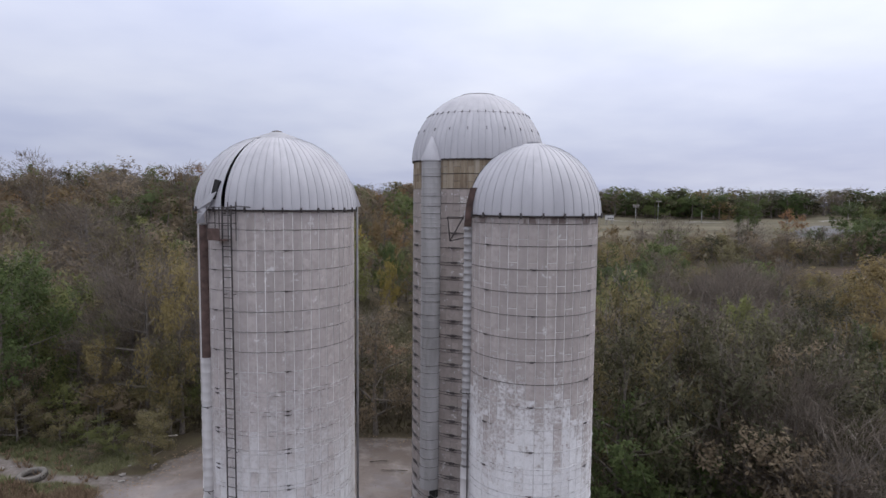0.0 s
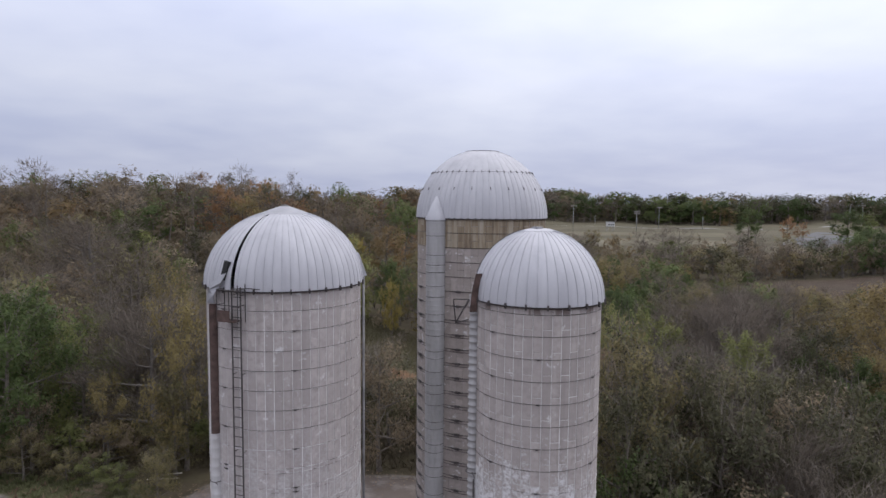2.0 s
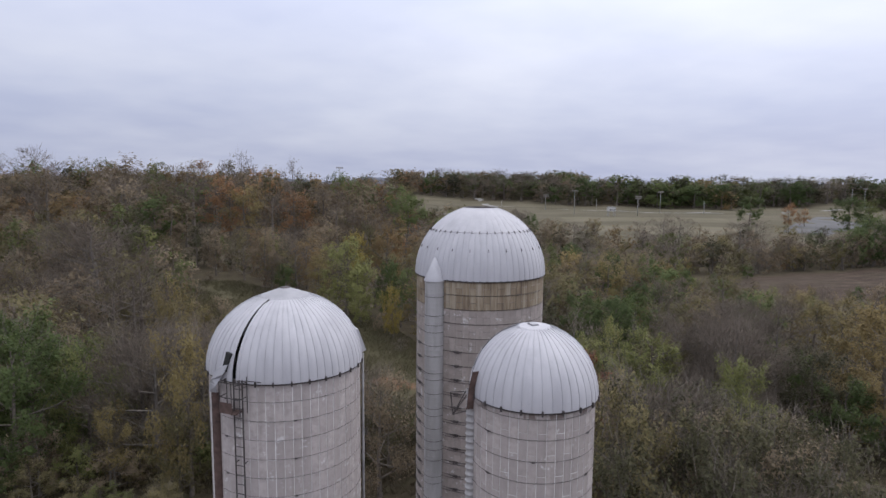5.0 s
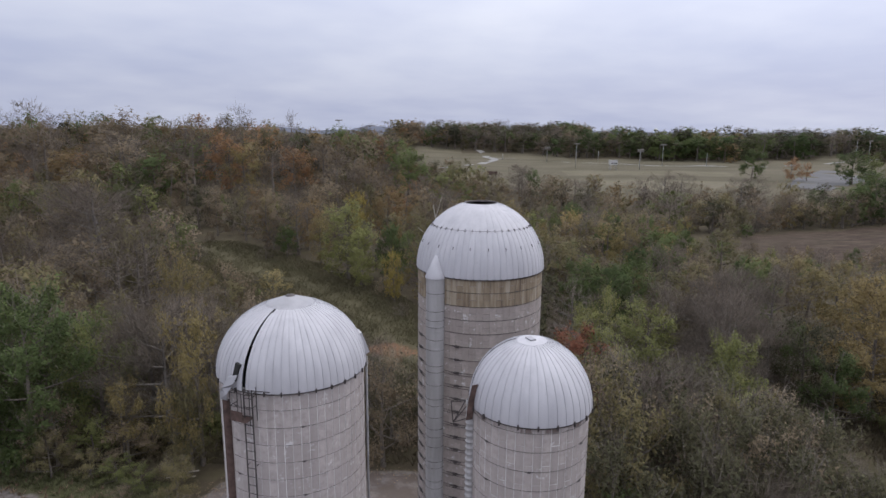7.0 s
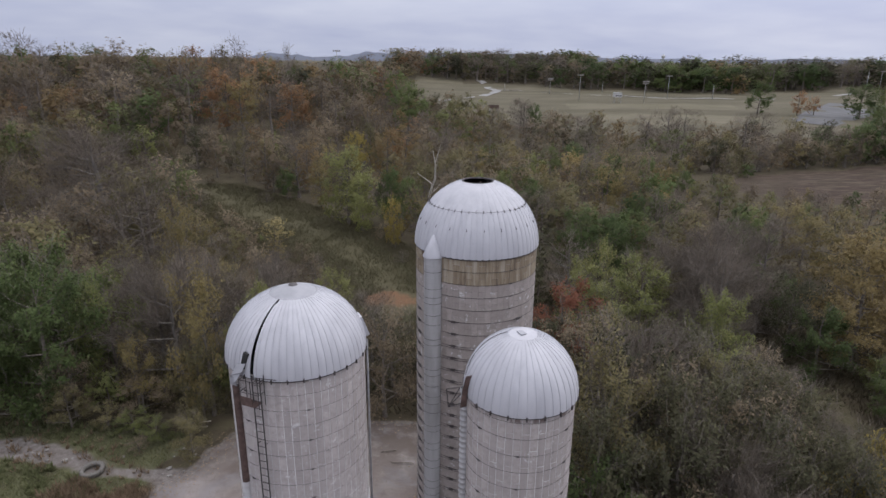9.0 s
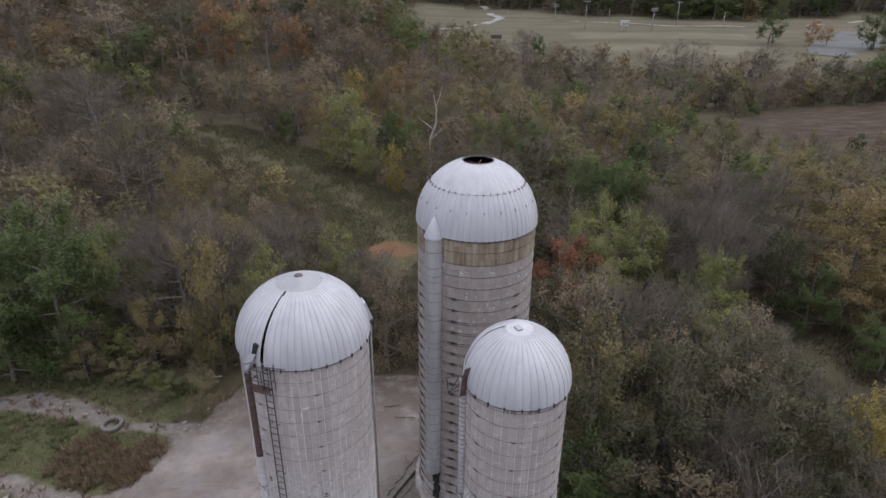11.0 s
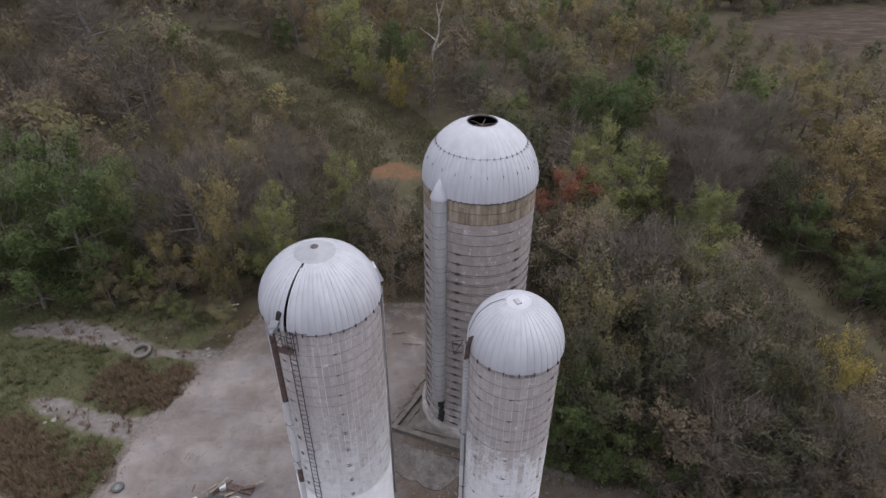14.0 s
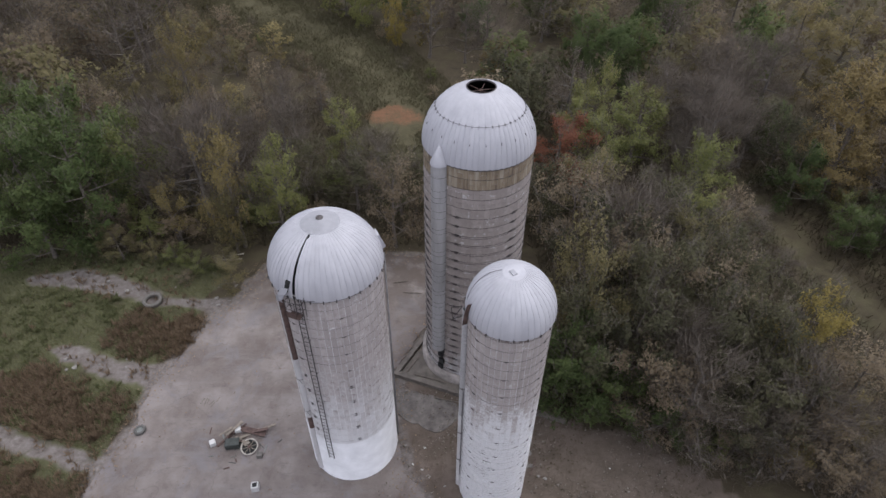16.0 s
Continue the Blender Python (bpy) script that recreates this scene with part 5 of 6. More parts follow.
def low_growth(x, y):
    """How tall a tree may grow in front of the clearings, the lane and the bright single trees."""
    most = 99.0
    for d in (1.5, 3.0, 4.5, 6.0, 8.0, 10.0):
        k = (y + 1 + d) / (y + 1)
        qx, qy = x * k, y + d
        if near_line(qx, qy, TRACK) < 1.1 or math.hypot((qx + 5.4) / 3.4, (qy - 60) / 3.2) < 1:
            most = min(most, 0.42 * d + 0.4)
        if near_line(qx, qy, GLADE) < 1.0:
            most = min(most, 0.8 * d + 1.0)
        if near_line(qx, qy, LANE) < 0.8:
            most = min(most, 0.6 * d + 1.0)
    for kind, a, b, H, wide in HEROES:
        d = b - y
        reach, rise = (12, 0.36) if b < 64 else (20, 0.25) if b < 120 else (40, 0.09)
        if 0.5 < d < reach and kind in ("lime", "gold", "red", "yellow", "rust", "bronze") and abs(x * (b + 1) / (y + 1) - a) < 0.36 * H * wide + 1.2:
            most = min(most, rise * d + 0.24 * H)
    return most


# the wood: single trees as far as they can be told apart, then a joined mass of far trees
rng = random.Random(11)
far_bits, single = {}, len(HEROES)


def far_tree(kind, level, variant, x, y, H, wide, turn):
    _, _, crown, wood = forest.kit(kind, level, variant)
    c, s, k = math.cos(turn), math.sin(turn), H / 8
    for key, (v, f, soft) in ((TREES[kind][0], crown), ("bark", wood)):
        if not len(f):
            continue
        w = np.empty_like(v)
        w[:, 0] = (v[:, 0] * c - v[:, 1] * s) * k * wide + x
        w[:, 1] = (v[:, 0] * s + v[:, 1] * c) * k * wide + y
        w[:, 2] = v[:, 2] * k + float(height(x, y)) - 0.2
        turned = np.stack([soft[:, 0] * c - soft[:, 1] * s, soft[:, 0] * s + soft[:, 1] * c, soft[:, 2]], 1)
        far_bits.setdefault((key, level), []).append((w, f, turned, (x * 7.31 + y * 3.77) % 1.0))


# tall crowns that break the skyline of the hill
for i, (kind, x, y, H, wide) in enumerate((("bare", -172, 232, 20, 1.0), ("bare", -150, 222, 22, 1.1), ("olive", -140, 234, 19, 1.0), ("dark", -128, 228, 18, 1.1), ("tan", -118, 224, 20, 1.5), ("tan", -110, 230, 18, 1.2),
                                           ("olive", -96, 228, 17, 1.1), ("rust", -88, 222, 18, 1.1), ("olive", -82, 232, 19, 1.0), ("bare", -75, 226, 21, 1.0), ("tan", -67, 232, 18, 1.1), ("bare", -57, 228, 20, 0.9),
                                           ("dark", -40, 232, 19, 1.0), ("dark", -34, 236, 17, 0.9), ("dark", -20, 250, 18, 1.1), ("tan", -48, 230, 17, 1.0), ("dark", -160, 236, 18, 1.1), ("green", -104, 218, 17, 1.1))):
    H *= 0.95
    far_tree(kind, "hill", i % 3, x, y, H, wide * 0.85, i * 1.3)
    far_tree(pick(rng, {"olive": 2, "tan": 2, "dark": 1}), "hill", (i + 1) % 3, x + 4, y - 5, H * 0.8, wide * 0.8, i * 2.3)

# hedge of thin trees along the far edge of the ploughed patch, and dense green trees at its end
for i in range(34):
    x = 56 + 2.1 * i + rng.uniform(-1, 1)
    far_tree(pick(rng, {"bare": 3, "drab": 2.5, "tan": 2, "olive": 2, "yellow": 0.7}), "mid", i % 3, x, 137 + 0.28 * (x - 60) + rng.uniform(0, 9), rng.uniform(5.5, 9.0), rng.uniform(0.8, 1.15), i * 1.7)
for i, (x, y, H) in enumerate(((104, 152, 10.5), (111, 155, 12), (118, 151, 11), (124, 158, 12.5), (99, 160, 8.5), (131, 152, 11))):
    far_tree("dark", "mid", i % 3, x, y, H, 1.05, i * 2.1)

y = 16.0
while y < 560:
    gap = 3.9 if y < 60 else 4.7 if y < 125 else 7.2 if y < 200 else 8.6 if y < 360 else 10.0
    reach = (y + 12) * 0.78 + 6
    x = -reach
    while x < reach:
        px, py = x + rng.uniform(-0.45, 0.45) * gap, y + rng.uniform(-0.45, 0.45) * gap
        x += gap
        lone = rng.random()
        if open_ground(px, py, 0.15) or (py > 430 and px < -40) or (py > 470 and px > 120) or (py > 330 and px < -0.14 * py):
            continue
        if any(abs(px - a) < r and abs(py - b) < r for a, b, r in placed):
            continue
        meadow = float(near_line(px, py, [(a, b, r * 3.6) for a, b, r in TRACK])) < 1
        if meadow and lone < 0.4:
            continue
        kind = pick(rng, mix_for(px, py))
        wide = rng.uniform(0.68, 1.08)
        tall = rng.random()
        H = 6.0 + 4.0 * tall if py < 60 else 4.2 + 5.8 * tall if py < 130 else 5.0 + 6.0 * tall
        if px < -30:
            H *= 1.2
        if py > 130 and px < 0:
            H = 9.0 + 7.5 * tall * tall if px < -0.12 * py else 5.0 + 5.0 * tall
        if px > 15 and 95 < py < 260:
            H = 3.4 + 5.2 * tall
        if px > 42 and 78 < py < 122:
            H = 2.4 + 2.2 * tall
        if py > 360:
            H = 9 + 10 * tall
            wide *= 1.35
        if py > 255 and px < -0.08 * py:
            H = 7.0 + 5.0 * tall if px < -0.19 * py else 9.0 + 7.0 * tall
        if meadow:
            H = 1.2 + 2.0 * tall
            kind = pick(rng, {"olive": 2, "green": 1.2, "tan": 2.4, "bare": 1.8})
            wide *= 1.3
        if -36 < px < -10 and 54 < py < 84:
            H = min(H, 4.0 + 2.0 * tall)
        if py < 168:
            H = min(H, low_growth(px, py) * (0.85 + 0.3 * tall))
            if H < 1.1:
                if lone < 0.5:
                    continue
                H = 0.9 + 0.7 * tall
        variant, turn = rng.randrange(3), rng.uniform(0, 360)
        if py < 64 and single < 300:
            single += 1
            low = H < 3.4
            forest.plant(kind, "near" if py < 52 else "mid", variant, px, py, H, wide, turn, "shrub" if low else "tree", TREES[kind][1].replace("tree", "shrub") if low else "")
        elif py < 125:
            far_tree(kind, "mid", variant, px, py, H, wide, radians(turn))
        else:
            far_tree(kind, "hill" if py < 235 or inside(px, py - 20, FIELD) else "far", variant, px, py, H, wide * 1.28, radians(turn))
    y += gap * 0.92

LEAF["bark"] = M_BARK
for (colour, level), bits in far_bits.items():
    vs, fs, ns, tone, k = [], [], [], [], 0
    for v, f, soft, t in bits:
        vs.append(v)
        fs.append(f + k)
        ns.append(soft)
        tone.append(np.full(len(v), t))
        k += len(v)
    me = fast_mesh("far_woods", np.concatenate(vs), np.concatenate(fs), LEAF[colour], None if colour == "bark" else np.concatenate(ns))
    tone = np.repeat(np.concatenate(tone)[:, None], 4, 1).astype(np.float32)
    tone[:, 1] = 1.0
    me.attributes.new("tone", "FLOAT_COLOR", "POINT").data.foreach_set("color", tone.ravel())
    words = "trunks and limbs of the woods farther off" if colour == "bark" else "dense autumn woods farther off, of mixed trees"
    tagged(new("far_woods", me), words, "woods", kind="stuff")


# ---- around the yard ----
def box_thing(name, label, category, x, y, sx, sy, sz, turn, material, z=0.07, group=""):
    bm = bmesh.new()
    bmesh.ops.create_cube(bm, size=1.0)
    bmesh.ops.scale(bm, vec=(sx, sy, sz), verts=bm.verts)
    bmesh.ops.bevel(bm, geom=bm.edges[:], offset=min(sx, sy, sz) * 0.08, segments=1, affect="EDGES")
    me = bpy.data.meshes.new(name)
    bm.to_mesh(me)
    bm.free()
    me.materials.append(material)
    ob = new(name, me)
    ob.matrix_basis = pose(x, y, z + sz / 2, 0, 0, turn)
    return tagged(ob, label, category, group)


def tyre(x, y, z, outer, inner, wide, tilt, label, material, rim=False, turn=0):
    t = thing("tyre", label, "tyre", "old tyres", at=pose(x, y, z, tilt, 0, turn))
    s = Shape()
    prof, n = [], 12
    mid, half = (outer + inner) / 2, (outer - inner) / 2
    for k in range(n + 1):
        w = 2 * math.pi * k / n
        prof.append((mid + half * math.copysign(abs(math.cos(w)) ** 0.7, math.cos(w)), wide / 2 + wide / 2 * math.copysign(abs(math.sin(w)) ** 0.7, math.sin(w))))
    s.lathe(prof, 40)
    part("carcass", s, material, t, smooth=True)
    lug = Shape()
    lug.box(outer, 0, wide * 0.5, 0.05, 0.035 + outer * 0.03, wide * 0.8, Matrix.Rotation(radians(20), 4, "X"))
    lug = lug.mesh("tread_lug", material)
    for k in range(24):
        part("tread_lug", lug, None, t, m=Matrix.Rotation(2 * math.pi * k / 24, 4, "Z"))
    if rim:
        s = Shape()
        s.lathe([(inner, wide * 0.75), (inner * 0.8, wide * 0.5), (inner * 0.4, wide * 0.55), (0.001, wide * 0.55)], 24)
        part("rim", s, M_GREYBOX, t, "dark steel rim", True)
    return t


tyre(-22.3, 31.9, 0.02, 0.72, 0.46, 0.34, 4, "large worn tractor tyre lying flat on the dirt strip", M_RUBBER_PALE)
tyre(-19.0, 20.8, 0.06, 0.33, 0.19, 0.2, 0, "small black car tyre on rim at the yard edge", M_RUBBER, True)


def scrap_wheel():
    """A large iron wheel lying among scrap."""
    t = thing("iron_wheel", "large pale iron wheel lying on a scrap heap", "wheel", at=pose(-11.9, 19.7, 0.16, 7, -4, 20))
    s = Shape()
    s.lathe([(0.49, 0), (0.52, 0.05), (0.52, 0.12), (0.46, 0.12), (0.44, 0.04), (0.49, 0)], 36)
    part("rim", s, M_PALEBARK, t, smooth=True)
    # added disc makes the inside of the rim dark
    s = Shape()
    s.lathe([(0.001, 0.03), (0.47, 0.03)], 28)
    part("back_plate", s, M_BLACK, t, "dark disc behind the spokes")
    spoke = Shape()
    spoke.tube([(0.08, 0, 0.07), (0.46, 0, 0.08)], [0.028, 0.022], 5)
    spoke = spoke.mesh("spoke", M_WOOD)
    for k in range(8):
        part("spoke", spoke, None, t, m=Matrix.Rotation(math.pi * k / 4, 4, "Z"))
    s = Shape()
    s.lathe([(0.001, 0.16), (0.09, 0.16), (0.10, 0.02), (0.001, 0.02)], 14)
    part("hub", s, M_RUST, t)


scrap_wheel()
M_DARKBOX = plain("dark_green_metal", (0.045, 0.050, 0.046), 0.6, 0.1, 0.4, 4)
box_thing("scrap_box", "dark green-grey dented metal box on the yard", "box", -12.95, 19.85, 0.85, 0.55, 0.45, 8, M_DARKBOX)
box_thing("bucket_box", "small white tub standing by the scrap", "tub", -14.2, 19.9, 0.34, 0.34, 0.34, 30, M_WHITEBOX)
box_thing("carton", "white square carton on the yard", "carton", -12.9, 20.85, 0.36, 0.34, 0.3, 15, M_WHITEBOX)
box_thing("appliance", "small white appliance with a dark front on the yard", "appliance", -10.9, 17.1, 0.42, 0.40, 0.5, 8, M_WHITEBOX)
s = Shape()
s.box(0, 0, 0, 0.26, 0.26, 0.012)
part("screen", s, M_BLACK, bpy.data.objects["appliance"], "dark top panel", m=Matrix.Translation((0, 0, 0.256)))
box_thing("bin", "pale small bin beside the scrap heap", "bin", -11.15, 19.15, 0.33, 0.33, 0.3, 0, M_RUBBER_PALE)


def plank(x, y, length, wide, turn, label="weathered loose board lying on the ground", z=0.09, material=None, lift=0.0, thick=0.04):
    s = Shape()
    s.box(0, 0, 0, length, wide, thick)
    s.v = [(a, b * (0.85 + 0.15 * (a > 0)), c + 0.02 * math.sin(a * 2)) for a, b, c in s.v]
    ob = part("board", s, material or M_WOOD)
    ob.matrix_basis = pose(x, y, z + thick, 0, lift, turn)
    return tagged(ob, label, "board", "loose boards")


rngp = random.Random(5)
for k in range(9):
    plank(-12.6 + rngp.uniform(-0.9, 1.2), 20.2 + rngp.uniform(-0.4, 0.7), rngp.uniform(0.6, 1.5), rngp.uniform(0.08, 0.2), rngp.uniform(-40, 60), "rusty flat scrap strip beside the iron wheel", 0.08 + 0.05 * k, M_RUST if k % 2 else M_WOOD, rngp.uniform(-6, 6))
for k in range(22):
    # shreds and rods about the heap
    ob = box_thing("scrap", "small dark shred of scrap metal beside the iron wheel", "scrap", -12.7 + rngp.gauss(0, 0.9), 19.7 + rngp.gauss(0, 0.55), rngp.uniform(0.1, 0.5), rngp.uniform(0.03, 0.09), 0.03, rngp.uniform(0, 180), (M_RUST, M_DARKBOX, M_GREYBOX, M_RUBBER_PALE)[k % 4], 0.072, "scrap shreds")
plank(-11.9, 20.75, 1.6, 0.42, -12, "wide rusty bent sheet lying on the scrap heap", 0.2, M_RUST, 4)
plank(-11.2, 20.95, 1.3, 0.16, 22, "weathered loose board lying on the scrap heap", 0.26, M_WOOD, -5)
for k in range(7):
    plank(-15.4 + rngp.uniform(-0.6, 0.6), 22.6 + rngp.uniform(-0.5, 0.6), rngp.uniform(0.2, 0.5), 0.05, rngp.uniform(40, 100), "short dark stick lying on the yard", 0.05, M_BARK, 0, 0.02)
for k in range(2):
    plank(-17.6 + 0.3 * k, 36.4 + 0.5 * k, 1.9 - 0.5 * k, 0.13, 4 + 7 * k, "pale grey board lying at the wood's edge", 0.3 + 0.08 * k, M_PALEBARK)


def rubble(x, y, size, seed, material, label, category="stone", z=0.0):
    """A broken lump with flat faces."""
    rs = np.random.RandomState(seed)
    bm = bmesh.new()
    bmesh.ops.create_icosphere(bm, subdivisions=1, radius=size)
    for v in bm.verts:
        v.co *= rs.uniform(0.65, 1.2)
        v.co.z *= 0.55
    me = bpy.data.meshes.new("rubble")
    bm.to_mesh(me)
    bm.free()
    me.materials.append(material)
    ob = new("rubble", me)
    ob.matrix_basis = pose(x, y, z + size * 0.25, 0, 0, rs.uniform(0, 360))
    return tagged(ob, label, category, "broken concrete")


M_BROKEN = plain("broken_concrete", (0.21, 0.195, 0.182), 0.9, 0, 0.25, 3)
for k in range(46):
    # along the strip beside the tractor tyre, at the yard's corner, and about the feet of the silos
    spot = k % 4
    if spot == 0:
        x, y = -21 - rngp.random() * 9, 32.2 + rngp.random() * 2.4
    elif spot == 1:
        x, y = -17.2 + rngp.uniform(-0.8, 0.8), 31.5 + rngp.uniform(-1, 3)
    elif spot == 2:
        x, y = -24.5 + rngp.uniform(-2.5, 3.5), 26.2 + rngp.uniform(-0.8, 0.8)
    else:
        x, y = rngp.uniform(4.6, 6.2), rngp.uniform(16.0, 20.5)
    rubble(x, y, rngp.uniform(0.05, 0.22), 100 + k, M_BROKEN, "broken lump of pale concrete")

# low curbs of a vanished lean-to about the tall silo
M_CURB = plain("old_curb", (0.135, 0.118, 0.104), 0.92, 0, 0.35, 2)


def curb(x0, y0, x1, y1, wide, tall, label="low weathered concrete curb beside the silos"):
    s = Shape()
    n = max(2, int(math.hypot(x1 - x0, y1 - y0) / 0.5))
    d = Vector((x1 - x0, y1 - y0, 0))
    side = Vector((-d.y, d.x, 0)).normalized() * wide / 2
    rr = random.Random(int(x0 * 100 + y1 * 10))
    verts, faces = [], []
    for k in range(n + 1):
        p = Vector((x0, y0, 0)) + d * k / n
        top = tall + rr.uniform(-0.03, 0.02)
        j = side * rr.uniform(0.92, 1.06)
        verts += [p - j + Vector((0, 0, -0.1)), p - j + Vector((0, 0, top)), p + j + Vector((0, 0, top)), p + j + Vector((0, 0, -0.1))]
    for k in range(n):
        a = k * 4
        faces += [(a + i, a + 4 + i, a + 5 + i, a + 1 + i) for i in range(3)]
    faces += [(0, 1, 2, 3), (n * 4 + 3, n * 4 + 2, n * 4 + 1, n * 4)]
    s.add(verts, faces)
    return tagged(part("curb", s, M_CURB), label, "curb", kind="structure")


curb(-3.3, 25.4, -1.6, 28.4, 0.28, 0.30)
curb(-3.42, 25.3, 1.0, 23.7, 0.32, 0.34)
curb(1.0, 23.6, 5.4, 22.4, 0.30, 0.25)
curb(5.6, 22.4, 7.6, 21.7, 0.22, 0.36)
front_slab = slab(ragged([(-3.4, 22.6), (-2.6, 24.2), (0.6, 23.1), (1.0, 22.0), (-0.6, 20.9), (-2.2, 21.6)], 0.35, 0.14, 19), -0.1, 0.05)
front_slab.materials.append(plain("dirty_slab", (0.135, 0.120, 0.112), 0.92, 0, 0.45, 1.6))
tagged(new("pavement", front_slab), "broken remnant of pale concrete paving in the dirt", "pavement", kind="structure")
inner_floor = slab(ragged([(-3.0, 25.5), (0.9, 24.0), (1.2, 25.2), (-1.4, 28.2)], 0.4, 0.05, 9), -0.1, 0.10)
inner_floor.materials.append(M_CURB)
tagged(new("floor", inner_floor), "dark stained concrete floor inside the low curb", "floor", kind="structure")
for k, (x, y, l, t) in enumerate(((-2.2, 26.2, 1.6, 60), (-1.0, 24.9, 2.2, -18), (0.2, 23.2, 2.0, -12), (-2.6, 33, 1.5, -6), (-3.6, 34.2, 1.1, 10), (5.2, 18.6, 1.2, 70))):
    plank(x, y, l, 0.06, t, "dark fallen pole lying on the concrete", 0.12, M_RUST if k == 5 else M_BARK)
for k in range(26):
    # litter blown about
    a, b = rngp.uniform(-2.6, 0.2), rngp.uniform(16.5, 22.6)
    if k > 15:
        a, b = rngp.uniform(6, 14), rngp.uniform(12, 19)
    ob = box_thing("scrap", "small pale scrap of litter on the dirt", "litter", a, b, rngp.uniform(0.06, 0.22), rngp.uniform(0.05, 0.12), 0.03, rngp.uniform(0, 180), M_BROKEN if k % 4 else M_WHITEBOX, 0.005, "litter")


# ---- grass and weeds: too many to count ----
def blades(name, label, spots, high, material, lean=0.35, wide=0.03):
    rs = np.random.RandomState(len(spots))
    c = np.array(spots)
    n = len(c)
    z = height(c[:, 0], c[:, 1])
    d = np.stack([rs.normal(0, lean, n), rs.normal(0, lean, n), np.ones(n)], 1)
    h = high * rs.uniform(0.4, 1.3, (n, 1))
    a = rs.uniform(0, 2 * math.pi, n)
    w = np.stack([np.cos(a), np.sin(a), np.zeros(n)], 1) * wide
    base = np.stack([c[:, 0], c[:, 1], z - 0.02], 1)
    v = np.stack([base - w, base + w, base + d * h], 1).reshape(-1, 3)
    me = fast_mesh(name, v, np.arange(n * 3).reshape(-1, 3), material)
    return tagged(new(name, me), label, "grass", kind="stuff")


def scatter(n, box, test, seed):
    rs = np.random.RandomState(seed)
    x, y = rs.uniform(box[0], box[1], n), rs.uniform(box[2], box[3], n)
    keep = test(x, y)
    return np.stack([x[keep], y[keep]], 1)


def off_strips(x, y):
    return np.min([near_line(x, y, s) for s in STRIP_LINES], 0) > 0.95


blades("grass", "rough green and straw-coloured grass", scatter(120000, (-46, -17, 8, 38), lambda x, y: inside(x, y, GRASS_LEFT) & off_strips(x, y), 1), 0.2, M_GRASS, 0.5, 0.022)
WEEDS = [(-21.0, 28.4, 2.6), (-19.2, 29.2, 1.5), (-24.5, 21.8, 3.2), (-28, 23.2, 3.4), (-24, 16, 3.0), (-30, 17, 4.0), (-22.3, 29.8, 1.6)]


def in_weeds(x, y):
    d = np.min([np.hypot(x - a, (y - b) * 1.4) / r for a, b, r in WEEDS], 0)
    return (d + 0.35 * wave(x, y, 1.3, 5) + 0.2 * wave(x, y, 4.1, 2) + np.random.RandomState(8).uniform(-0.4, 0.4, x.shape) < 0.85) & off_strips(x, y) & ~inside(x, y, YARD)


blades("dead_weeds", "tall brown dead weeds in dense patches", scatter(80000, (-36, -17, 10, 33), in_weeds, 2), 0.42, M_WEED, 0.5, 0.018)
blades("underbrush", "low brown undergrowth between the trees", scatter(60000, (-45, 45, 20, 64), lambda x, y: ~inside(x, y, YARD) & ~inside(x, y, GRASS_LEFT) & ~inside(x, y, LITTER) & (near_line(x, y, LANE) + np.random.RandomState(14).uniform(-0.5, 0.5, x.shape) > 0.7) & (near_line(x, y, [(a, b, r * 2.6) for a, b, r in TRACK]) > 1) & (np.hypot((x + 5.4) / 3.4, (y - 60) / 3.8) > 1) & ((y > 38.5) | (x > 7.5)), 4), 0.8, M_UNDER, 0.6, 0.05)

M_MEADOW = leaf_material("meadow_stalks", (0.065, 0.062, 0.034), (0.105, 0.095, 0.055), (0.152, 0.132, 0.083))
blades("meadow_grass", "rough brown and olive meadow grass beside the track", scatter(150000, (-50, 12, 44, 110), lambda x, y: (near_line(x, y, [(a, b, r * 3.2) for a, b, r in TRACK]) < 1) & (np.hypot((x + 5.4) / 3.2, (y - 60) / 3.4) > 1) & (near_line(x, y, TRACK) + 0.5 * wave(x, y, 0.9, 3) + np.random.RandomState(12).uniform(-0.7, 0.5, x.shape) > 0.3), 6), 0.5, M_MEADOW, 0.7, 0.045)



def tufts(name, label, n, box, test, seed, high, each, material):
    """Bushy clumps of stalks that lean outwards."""
    rs = np.random.RandomState(seed)
    c = scatter(n, box, test, seed)
    c = np.repeat(c, each, 0)
    k = len(c)
    a, d = rs.uniform(0, 2 * math.pi, k), 0.42 * high * rs.uniform(0, 1, k) ** 0.6
    grown = np.repeat(rs.uniform(0.5, 1.25, k // each), each)
    x, y = c[:, 0] + np.cos(a) * d * grown, c[:, 1] + np.sin(a) * d * grown
    h = high * grown * rs.uniform(0.5, 1.1, k)
    tip = np.stack([x + np.cos(a) * h * 0.5, y + np.sin(a) * h * 0.5, height(x, y) + h], 1) + rs.normal(0, 0.05, (k, 3))
    side = np.stack([-np.sin(a), np.cos(a), np.zeros(k)], 1) * 0.045
    mid = np.stack([x, y, height(x, y) + h * 0.15], 1)
    v = np.stack([mid - side, mid + side, tip], 1).reshape(-1, 3)
    me = fast_mesh(name, v, np.arange(k * 3).reshape(-1, 3), material)
    return tagged(new(name, me), label, "weeds", kind="stuff")


